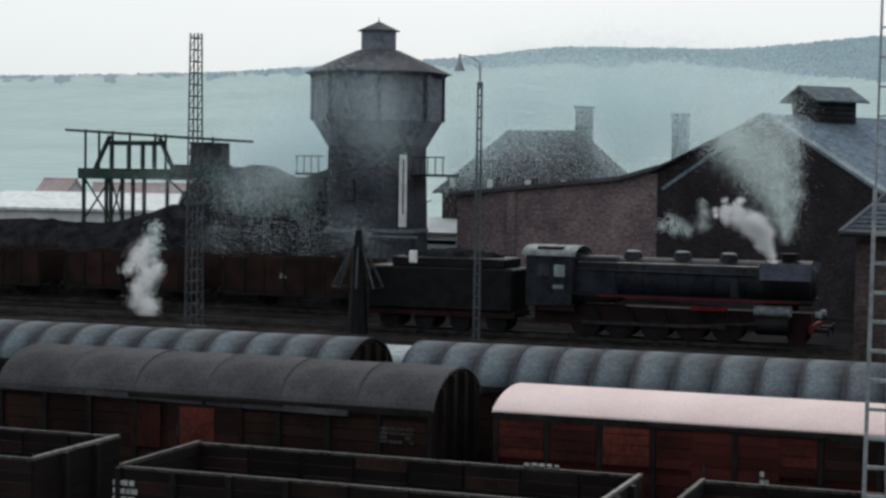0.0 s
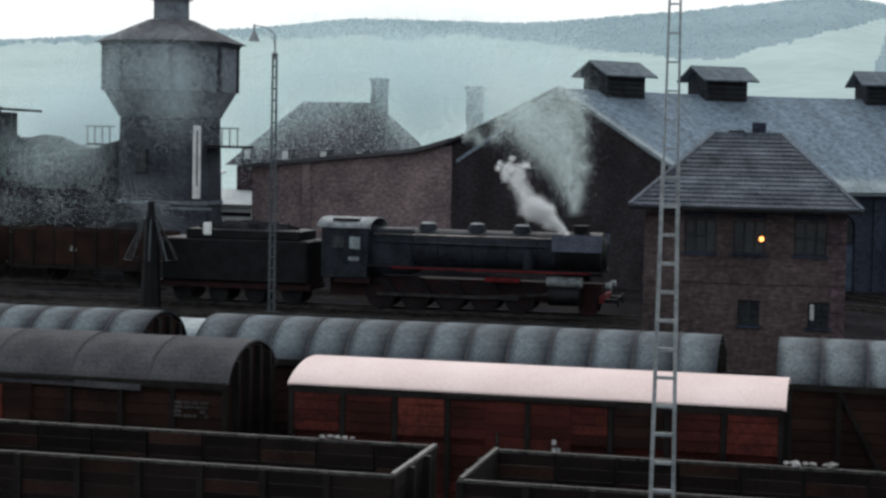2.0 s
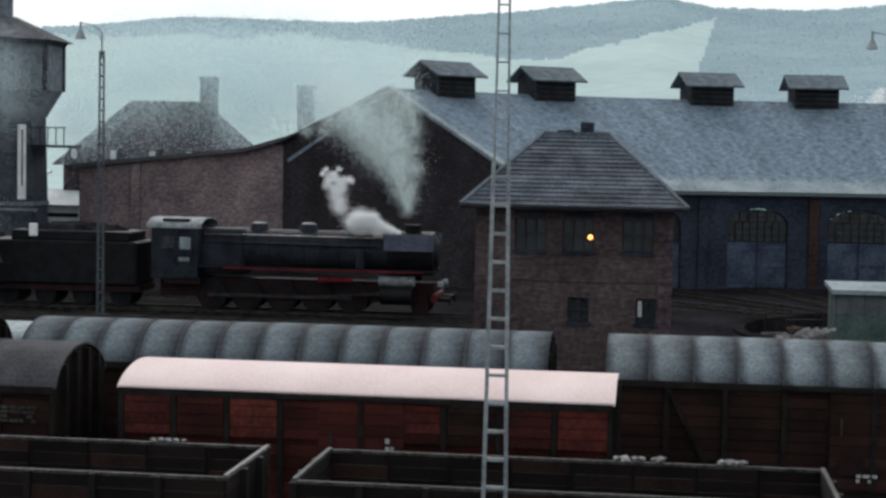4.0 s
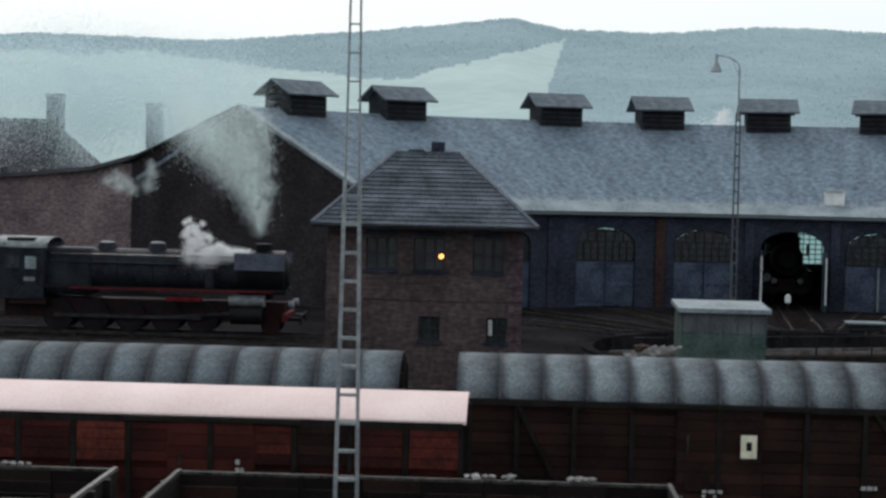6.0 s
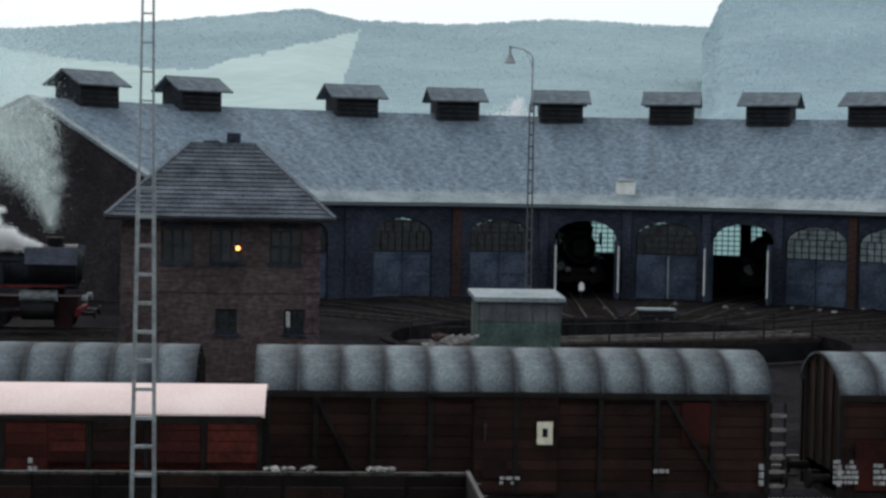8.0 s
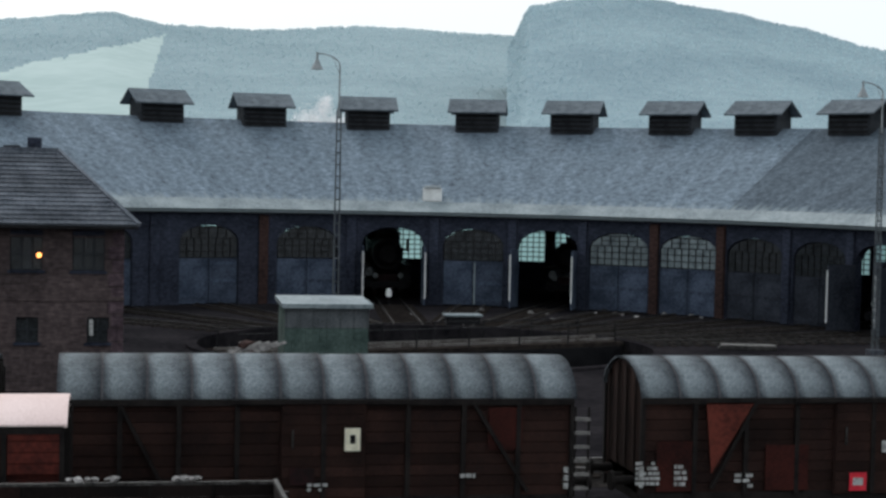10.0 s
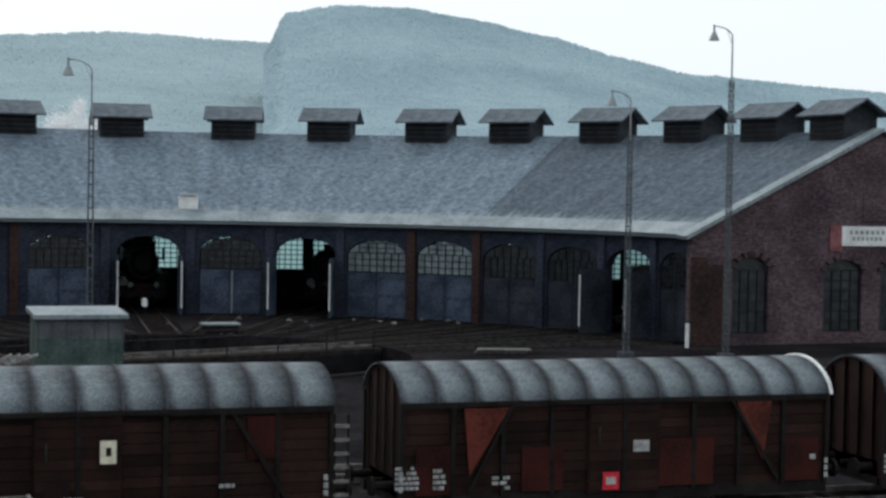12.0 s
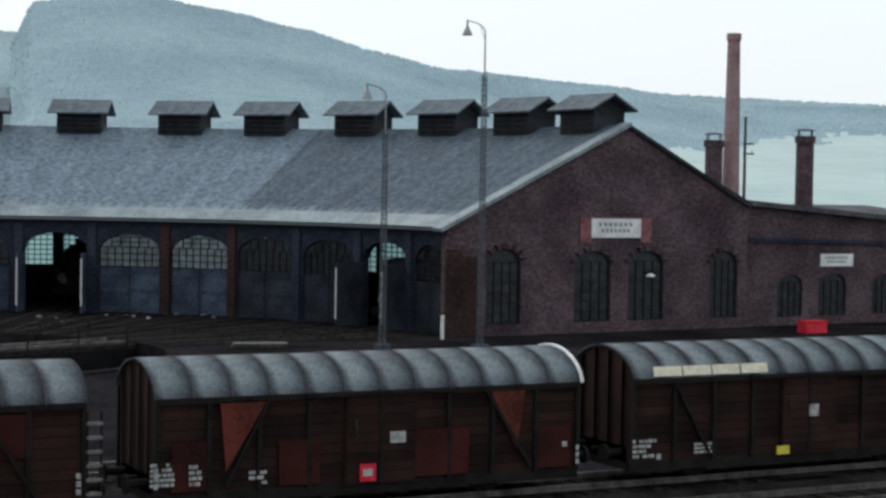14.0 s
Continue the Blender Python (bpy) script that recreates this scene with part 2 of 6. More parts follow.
M_DARK_GLASS = material("unlit_sooty_glass", (0.01, 0.012, 0.014), (0.035, 0.04, 0.045), 0.25, 0, 2, 10, 0.02, spec=0.35)
M_PALE_GLASS = material("dusty_pale_panes", (0.08, 0.1, 0.11), (0.2, 0.24, 0.25), 0.3, 0, 2, 10, 0.02, each=0.4, spec=0.35)
M_IRON = material("sooty_iron", (0.004, 0.004, 0.005), (0.013, 0.013, 0.015), 0.55, 0.3, 2, 16, 0.15, spec=0.15)
M_BOILER = material("oily_black_boiler", (0.00637, 0.00728, 0.01001), (0.02548, 0.02912, 0.03731), 0.6, 0.1, 1.2, 10, 0.1, spec=0.08)
M_DEFLECTOR = material("grey_blue_smoke_plate", (0.035, 0.042, 0.064), (0.095, 0.107, 0.148), 0.5, 0.2, 1.5, 9, 0.1, spec=0.35)
M_RED_FRAME = material("dirty_red_frame_paint", (0.009, 0.005, 0.005), (0.026, 0.008, 0.009), 0.6, 0, 1.5, 12, 0.1)
M_RED_EDGE = material("soiled_red_edge_paint", (0.04185, 0.00558, 0.006975), (0.1395, 0.01395, 0.0186), 0.6, 0, 2.5, 14, 0.1)
M_RED = material("signal_red_paint", (0.45, 0.02, 0.035), (0.65, 0.04, 0.06), 0.5, 0, 2, 12, 0.05)
M_CAB_ROOF = material("pale_grey_metal", (0.09, 0.1, 0.105), (0.28, 0.3, 0.31), 0.7, 0.1, 2, 14, 0.1)
M_MAST = material("galvanised_lattice_steel", (0.17, 0.19, 0.2), (0.34, 0.36, 0.37), 0.6, 0.4, 2, 15, 0.1)
M_MAST_DARK = material("rusty_dark_lattice_steel", (0.042, 0.048, 0.054), (0.092, 0.1, 0.108), 0.8, 0.2, 2, 15, 0.1)
M_ROOF_GREY = sheet_material("seam_dark_grey_sheet", (0.0465, 0.05766, 0.06603), (0.2185, 0.2483, 0.2651), 0.9)
M_ROOF_DARK = sheet_material("darker_grey_roof_sheet", (0.034, 0.043, 0.052), (0.158, 0.183, 0.2), 0.9)
M_ROOF_BROWN = material("brown_grey_roof_canvas", (0.025, 0.025, 0.029), (0.088, 0.085, 0.09), 0.9, 0, 0.7, 28, 0.35, each=0.1)
M_ROOF_WHITE = material("bright_pinkish_white_roof", (0.6136, 0.4689, 0.4446), (0.767, 0.6225, 0.5982), 0.75, 0, 0.5, 24, 0.08)
M_WAGON = material("sooty_brown_wagon_boards", (0.0085, 0.0047, 0.0043), (0.03, 0.0145, 0.0115), 0.85, 0, 0.9, 26, 0.25, each=0.35)
M_WAGON_RED = material("oxide_red_wagon_boards", (0.01584, 0.005016, 0.0044), (0.0616, 0.01452, 0.011), 0.8, 0, 0.8, 26, 0.25, each=0.3)
M_WAGON_ORANGE = material("patched_orange_boards", (0.042, 0.012, 0.009), (0.125, 0.03, 0.021), 0.8, 0, 1.2, 12, 0.2)
M_WAGON_BRIGHT = material("rust_bright_red_boards", (0.03, 0.0085, 0.007), (0.1, 0.022, 0.016), 0.8, 0, 1.4, 12, 0.2, each=0.25)
M_WAGON_STEEL = material("dark_wagon_ironwork", (0.006, 0.005, 0.005), (0.018, 0.015, 0.014), 0.7, 0.1, 2, 14, 0.1)
M_OPEN = material("coal_stained_boards", (0.004, 0.0035, 0.0035), (0.014, 0.009, 0.008), 0.9, 0, 0.9, 26, 0.25, each=0.35)
M_RIM_BRIGHT = material("scraped_pale_rim", (0.07, 0.068, 0.065), (0.22, 0.21, 0.2), 0.6, 0.2, 4, 20, 0.2)
M_RIM = material("worn_pale_rim_steel", (0.0105, 0.0098, 0.0091), (0.077, 0.0735, 0.07), 0.6, 0.2, 3, 18, 0.15)
M_COAL = material("coal_heap", (0.0068, 0.0068, 0.0085), (0.0306, 0.0306, 0.034), 0.8, 0, 1.2, 8, 1.0, spec=0.0)
M_GREEN = material("dull_green_hut_boards", (0.03574, 0.05669, 0.05176), (0.08747, 0.1232, 0.1109), 0.85, 0, 1.0, 10, 0.2)
M_GREY_BOARD = material("weathered_grey_boards", (0.05, 0.056, 0.062), (0.12, 0.13, 0.138), 0.9, 0, 1.2, 14, 0.2)
M_LAMP_MAST = material("dull_grey_mast_steel", (0.06, 0.07, 0.078), (0.12, 0.132, 0.142), 0.8, 0.2, 2, 15, 0.1)
M_GREEN_STEEL = material("green_grey_gantry_steel", (0.02, 0.036, 0.032), (0.055, 0.08, 0.072), 0.75, 0.1, 1, 10, 0.1)
M_PLASTER = material("pale_house_plaster", (0.42, 0.43, 0.43), (0.65, 0.66, 0.66), 0.9, 0, 0.4, 5, 0.1)
M_TOWER = material("smoky_tower_render", (0.078, 0.0884, 0.104), (0.195, 0.2145, 0.2405), 0.9, 0, 0.35, 3, 0.25)
M_TOWER_BASE = material("dark_tower_brickwork", (0.0234, 0.026, 0.0338), (0.0715, 0.078, 0.091), 0.9, 0, 0.4, 5, 0.25)
# chimney brick paled towards pink, haze put into its colour
M_CHIMNEY = brick_material("hazed_red_chimney_brick", (0.24, 0.15, 0.15), (0.42, 0.29, 0.29), (0.7, 0.7, 0.7), 0.8)
M_RUBBLE = material("broken_stone", (0.064, 0.064, 0.064), (0.32, 0.304, 0.296), 0.9, 0, 1.5, 8, 0.4, each=0.3)
# distance haze is mixed into these hill, field and tree base colours
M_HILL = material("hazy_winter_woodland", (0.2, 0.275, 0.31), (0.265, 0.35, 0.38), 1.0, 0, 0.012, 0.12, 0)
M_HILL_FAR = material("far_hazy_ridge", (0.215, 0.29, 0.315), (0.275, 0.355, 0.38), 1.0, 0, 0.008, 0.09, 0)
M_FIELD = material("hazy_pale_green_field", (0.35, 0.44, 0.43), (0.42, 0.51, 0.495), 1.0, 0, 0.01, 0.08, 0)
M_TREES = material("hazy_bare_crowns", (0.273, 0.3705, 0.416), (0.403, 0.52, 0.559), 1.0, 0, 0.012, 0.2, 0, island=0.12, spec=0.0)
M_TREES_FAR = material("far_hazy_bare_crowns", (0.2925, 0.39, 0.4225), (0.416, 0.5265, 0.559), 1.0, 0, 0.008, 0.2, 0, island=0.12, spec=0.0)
M_STEAM = veil("white_steam", (0.97, 0.97, 0.97))
M_SMOKE = veil("grey_smoke", (0.92, 0.97, 0.96))
M_HAZE = veil("thin_drifting_smoke", (0.86, 0.94, 0.95))
M_LAMP = glow("amber_lamp_glass", (1.0, 0.36, 0.09), 3.2)
M_PALE_MARK = material("rubbed_white_lettering", (0.16, 0.16, 0.155), (0.5, 0.5, 0.49), 0.8, 0, 6, 40, 0)
M_YELLOW = material("yellow_plate_paint", (0.5, 0.42, 0.05), (0.7, 0.6, 0.1), 0.6, 0, 3, 12, 0)
M_CREAM = material("cream_paper_label", (0.55, 0.52, 0.4), (0.78, 0.74, 0.58), 0.8, 0, 4, 20, 0)


# ---- building blocks ----
def thing(name, label, category, m, group="", kind=""):
    ob = new(name)
    ob.empty_display_size = 0.3
    ob.matrix_world = m
    return tagged(ob, label, category, group, kind)


def part(name, bm, mat, parent, label="", at=None, smooth=False):
    me = bpy.data.meshes.new(name)
    bmesh.ops.recalc_face_normals(bm, faces=bm.faces)
    bm.to_mesh(me)
    bm.free()
    if smooth:
        for p in me.polygons:
            p.use_smooth = True
    me.materials.append(mat)
    return piece(name, me, parent, label, at)


def piece(name, me, parent, label="", at=None):
    ob = new(name, me)
    if parent is not None:
        ob.parent = parent
    if at is not None:
        ob.matrix_basis = at
    if label:
        ob["label"] = label
    return ob


def structure(name, bm, mat, label, category, smooth=False):
    ob = part(name, bm, mat, None, label, None, smooth)
    return tagged(ob, label, category, kind="structure")


def box(bm, x0, x1, y0, y1, z0, z1, bevel=0.0):
    g = bmesh.ops.create_cube(bm, size=1.0)
    for v in g["verts"]:
        v.co = Vector(((x0 + x1) / 2 + v.co.x * (x1 - x0), (y0 + y1) / 2 + v.co.y * (y1 - y0), (z0 + z1) / 2 + v.co.z * (z1 - z0)))
    if bevel:
        es = list({e for v in g["verts"] for e in v.link_edges})
        bmesh.ops.bevel(bm, geom=es, offset=bevel, segments=1, affect="EDGES")
    return bm


def boxed(x0, x1, y0, y1, z0, z1, bevel=0.0):
    return box(bmesh.new(), x0, x1, y0, y1, z0, z1, bevel)


def beam(bm, a, b, w, h=None):
    """A straight bar from a to b with a rectangular section."""
    a, b = Vector(a), Vector(b)
    d = b - a
    m = Matrix.Translation((a + b) / 2) @ d.to_track_quat("Z", "Y").to_matrix().to_4x4() @ Matrix.Diagonal((w, h or w, d.length, 1))
    bmesh.ops.create_cube(bm, size=1.0, matrix=m)
    return bm


def tube(bm, a, b, r0, r1=None, n=20):
    a, b = Vector(a), Vector(b)
    d = b - a
    m = Matrix.Translation((a + b) / 2) @ d.to_track_quat("Z", "Y").to_matrix().to_4x4()
    bmesh.ops.create_cone(bm, cap_ends=True, segments=n, radius1=r0, radius2=r0 if r1 is None else r1, depth=d.length, matrix=m)
    return bm


def arch(x0, x1, z0, z1, rise, n=8):
    """An opening's outline with a curved head."""
    pts = [(x0, z0), (x1, z0), (x1, z1 - rise)]
    for i in range(1, n):
        a = math.pi * i / n
        pts.append(((x0 + x1) / 2 + (x1 - x0) / 2 * math.cos(a), z1 - rise + rise * math.sin(a)))
    return pts + [(x0, z1 - rise)]


def wall(outline, holes, y0, y1):
    """An upright slab in x and z between y0 and y1 with openings through it."""
    bm = bmesh.new()
    edges, loops = [], []
    for ring in [outline] + list(holes):
        vs = [bm.verts.new((x, y0, z)) for x, z in ring]
        loops.append(vs)
        edges += [bm.edges.new((vs[i], vs[(i + 1) % len(vs)])) for i in range(len(vs))]
    bmesh.ops.triangle_fill(bm, edges=edges, use_beauty=True, use_dissolve=False)
    back = {}
    front = list(bm.faces)
    for vs in loops:
        for v in vs:
            back[v] = bm.verts.new((v.co.x, y1, v.co.z))
    for f in front:
        bm.faces.new([back[v] for v in reversed(f.verts)])
    for vs in loops:
        for i, v in enumerate(vs):
            w = vs[(i + 1) % len(vs)]
            bm.faces.new((v, w, back[w], back[v]))
    return bm


def prism(profile, x0, x1):
    """A profile in y and z drawn out along x."""
    bm = bmesh.new()
    a = [bm.verts.new((x0, y, z)) for y, z in profile]
    b = [bm.verts.new((x1, y, z)) for y, z in profile]
    bm.faces.new(a)
    bm.faces.new(list(reversed(b)))
    for i in range(len(a)):
        j = (i + 1) % len(a)
        bm.faces.new((a[i], b[i], b[j], a[j]))
    return bm


def slab(corners, thick):
    """A flat plate under the given corners."""
    bm = bmesh.new()
    a = [bm.verts.new(c) for c in corners]
    f = bm.faces.new(a)
    f.normal_update()
    n = f.normal * (1 if f.normal.z > 0 else -1)
    b = [bm.verts.new(Vector(c) - n * thick) for c in corners]
    bm.faces.new(list(reversed(b)))
    for i in range(len(a)):
        j = (i + 1) % len(a)
        bm.faces.new((a[i], b[i], b[j], a[j]))
    return bm


def window_bars(x0, x1, z0, z1, nx, nz, y, w=0.05):
    bm = bmesh.new()
    for i in range(nx + 1):
        x = x0 + (x1 - x0) * i / nx
        box(bm, x - w / 2, x + w / 2, y - w / 2, y + w / 2, z0, z1)
    for i in range(nz + 1):
        z = z0 + (z1 - z0) * i / nz
        box(bm, x0, x1, y - w / 2.5, y + w / 2.5, z - w / 2, z + w / 2)
    return bm


# ---- ground, tracks and distance ----
def ground():
    bm = bmesh.new()
    outer = [bm.verts.new((x, y, 0)) for x, y in ((-900, -300), (900, -300), (900, 1100), (-900, 1100))]
    hole = [bm.verts.new((CX + PIT * math.cos(a), CY + PIT * math.sin(a), 0)) for a in (2 * math.pi * i / 64 for i in range(64))]
    es = []
    for vs in (outer, hole):
        es += [bm.edges.new((vs[i], vs[(i + 1) % len(vs)])) for i in range(len(vs))]
    bmesh.ops.triangle_fill(bm, edges=es, use_beauty=True)
    structure("ground", bm, M_GROUND, "black cinder and soot covered yard ground", "ground")


ground()


def track(y, x0, x1):
    t = thing("railway_track", "worn steel rails on tarred sleepers in sooty ballast", "railway track", pose((x0 + x1) / 2, y, 0), "yard tracks", "structure")
    h = (x1 - x0) / 2
    part("ballast_bed", prism([(-2.0, 0.004), (2.0, 0.004), (1.5, 0.1), (-1.5, 0.1)], -h, h), M_BALLAST, t)
    for s in (-0.75, 0.75):
        bm = boxed(-h, h, s - 0.035, s + 0.035, 0.17, 0.3)
        box(bm, -h, h, s - 0.06, s + 0.06, 0.15, 0.172)
        part("rail", bm, M_RAIL_DULL if y > 60 else M_RAIL, t)
    bm = bmesh.new()
    n = int(2 * h / 0.65)
    for i in range(n):
        x = -h + (i + 0.5) * 2 * h / n
        box(bm, x - 0.13, x + 0.13, -1.3, 1.3, 0.06, 0.155)
    s = part("sleepers", bm, M_SLEEPER, t)
    s["kind"] = "stuff"


TRACKS = (25.55, 32.4, 36.5, 42.5)
for y in TRACKS:
    track(y, -45, 60)
track(76.0, -70, -3)
track(70.5, -70, -7)
track(84.0, -80, -12)


def ridge(name, mat, label, prof, dist, near, field=None, low=0.0):
    """A hillside rising to a skyline given by bearing and height in degrees; field(bearing, height) tells open land from wood."""
    bm = bmesh.new()
    rows, n = [], 70
    for k in range(n + 1):
        f = k / n
        row = []
        for az, el in prof:
            r = near + (dist - near) * f
            top = EYE + dist * math.tan(radians(el))
            z = low + (top - low) * (0.25 * f + 0.75 * f * f)
            if k == n:
                z += 1.3 * noise.noise((az * 3.1, 0.3, dist)) + 0.9 * noise.noise((az * 9.0, 0.7, dist))
            row.append(bm.verts.new((r * math.sin(radians(az)), r * math.cos(radians(az)), z)))
        rows.append(row)
    rows.append([bm.verts.new((v.co.x * 1.05, v.co.y * 1.05, low)) for v in rows[-1]])
    for a, b in zip(rows, rows[1:]):
        for i in range(len(a) - 1):
            fc = bm.faces.new((a[i], a[i + 1], b[i + 1], b[i]))
            c = fc.calc_center_median()
            if field and field(math.degrees(math.atan2(c.x, c.y)), math.degrees(math.atan2(c.z - EYE, math.hypot(c.x, c.y)))):
                fc.material_index = 1
    ob = structure(name, bm, mat, label, "hill", True)
    ob.data.materials.append(M_FIELD)
    return ob


def open_land(az, el):
    w = 0.12 * noise.noise((az * 1.3, el * 2, 0)) + 0.05 * noise.noise((az * 5, el * 6, 2))
    if az < -12:
        return el < 2.95 + 0.045 * (az + 35) + 2 * w
    if az < -4.5:
        return el < 3.9 - 0.09 * (az + 12) + w
    if az < 0.95 + (el - 2.7) * 0.28 + 0.5 * w:
        return el < 3.2 + (az + 4.5) * 0.25 + w
    return False


def hazy_foot(az, el):
    """Pale foot of the hill's east end: haze over the town, painted as face colour."""
    w = noise.noise((az * 1.1, el * 3, 5)) + 0.5 * noise.noise((az * 4, el * 9, 6))
    return az > 34 and el < 1.5 + 0.09 * (az - 34) + 0.45 * w


def spread(knots, step):
    out = []
    az = knots[0][0]
    while az <= knots[-1][0]:
        for (a0, e0), (a1, e1) in zip(knots, knots[1:]):
            if a0 <= az <= a1:
                f = (az - a0) / (a1 - a0)
                out.append((az, e0 + (e1 - e0) * (f * f * (3 - 2 * f) * 0.4 + f * 0.6)))
                break
        az += step
    return out


FAR = [(-60, 2.6), (-35, 3.1), (-28.7, 3.35), (-20, 4.0), (-16, 4.45), (-10.5, 4.4), (-5.7, 4.8), (-3, 5.08), (-0.3, 5.4), (1.5, 5.06), (4.5, 4.98), (8, 5.2), (13, 5.0), (20, 4.6), (30, 3.6), (45, 3.0)]
WOOD = [(13.0, 4.6), (13.7, 6.0), (15.5, 6.3), (17.8, 6.25), (20, 5.92), (22.6, 5.36), (25, 4.7), (27.4, 4.15), (33, 3.66), (36.5, 3.05), (42, 3.0), (60, 2.6)]
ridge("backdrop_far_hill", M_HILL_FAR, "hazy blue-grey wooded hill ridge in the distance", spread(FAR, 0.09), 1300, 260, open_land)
ridge("backdrop_wood_hill", M_HILL, "hazy blue wooded hill behind the shed", spread(WOOD, 0.12), 950, 250, hazy_foot)


def woodland(name, label, mat, prof, dist, near, n, seed, field=None, low=0.0):
    """Bare crowns scattered over a hillside and along its skyline."""
    g = np.random.default_rng(seed)
    az = g.uniform(prof[0][0], prof[-1][0], n)
    f = 1 - g.uniform(0, 0.8, n) ** 1.3
    el = np.interp(az, [p[0] for p in prof], [p[1] for p in prof])
    r = near + (dist - near) * f
    top = EYE + dist * np.tan(np.radians(el))
    z = low + (top - low) * (0.25 * f + 0.75 * f * f)
    x, y = r * np.sin(np.radians(az)), r * np.cos(np.radians(az))
    if field:
        keep = np.array([not field(a, math.degrees(math.atan2(c - EYE, d))) for a, c, d in zip(az, z, r)])
        x, y, z, r = x[keep], y[keep], z[keep], r[keep]
    s = r * g.uniform(0.0005, 0.0011, len(r))
    axes = np.array([(0, 0, 0.9), (1.1, 0, -0.5), (-0.55, 0.95, -0.5), (-0.55, -0.95, -0.5)])
    spin = g.uniform(0, 2 * math.pi, len(r))
    c, q = np.cos(spin)[:, None], np.sin(spin)[:, None]
    ax = np.stack([axes[None, :, 0] * c - axes[None, :, 1] * q, axes[None, :, 0] * q + axes[None, :, 1] * c, np.repeat(axes[None, :, 2], len(r), 0)], 2)
    v = (np.stack([x, y, z], 1)[:, None, :] + ax * s[:, None, None]).reshape(-1, 3)
    tri = np.array([(0, 1, 2), (0, 2, 3), (0, 3, 1)])
    fc = (tri[None] + 4 * np.arange(len(r))[:, None, None]).reshape(-1, 3)
    me = bpy.data.meshes.new(name)
    me.from_pydata(v.tolist(), [], fc.tolist())
    me.materials.append(mat)
    return tagged(new(name, me), label, "woodland", kind="stuff")


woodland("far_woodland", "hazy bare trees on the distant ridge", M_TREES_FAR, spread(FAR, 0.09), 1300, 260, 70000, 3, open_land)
woodland("hill_woodland", "hazy bare trees covering the hill behind the shed", M_TREES, spread(WOOD, 0.12), 950, 250, 60000, 4, hazy_foot)

# ---- engine shed: a ring of stalls round the turntable ----
Z_EAVE, Z_RIDGE, Z_REAR = 5.72, 11.45, 7.4
OPEN = (4, 6, 11)


def polar(r, b, z=0.0):
    return (CX + r * math.sin(radians(b)), CY + r * math.cos(radians(b)), z)


shed = thing("engine_shed", "long sooty brick locomotive roundhouse with grey felt roof and vents", "building", Matrix.Identity(4))


def vent_unit(parent, m):
    """A roof ventilator astride the ridge: louvred box under its own small gable roof."""
    v = part("roof_vent", prism([(-1.15, -0.75), (1.15, -0.75), (1.15, 1.15), (0, 1.72), (-1.15, 1.15)], -1.45, 1.45), M_VENT, parent, "dark boarded ridge ventilator", m)
    for s in (-1, 1):
        part("vent_roof", slab([(-1.95, s * -0.03, 1.9), (1.95, s * -0.03, 1.9), (1.95, s * 1.75, 0.98), (-1.95, s * 1.75, 0.98)], 0.1), M_VENT_ROOF, v)
    for s in (-1, 1):
        bm = bmesh.new()
        for k in range(5):
            beam(bm, (-1.3, s * 1.2, -0.45 + k * 0.3), (1.3, s * 1.2, -0.45 + k * 0.3), 0.03, 0.16)
        part("louvre", bm, M_IRON, v)


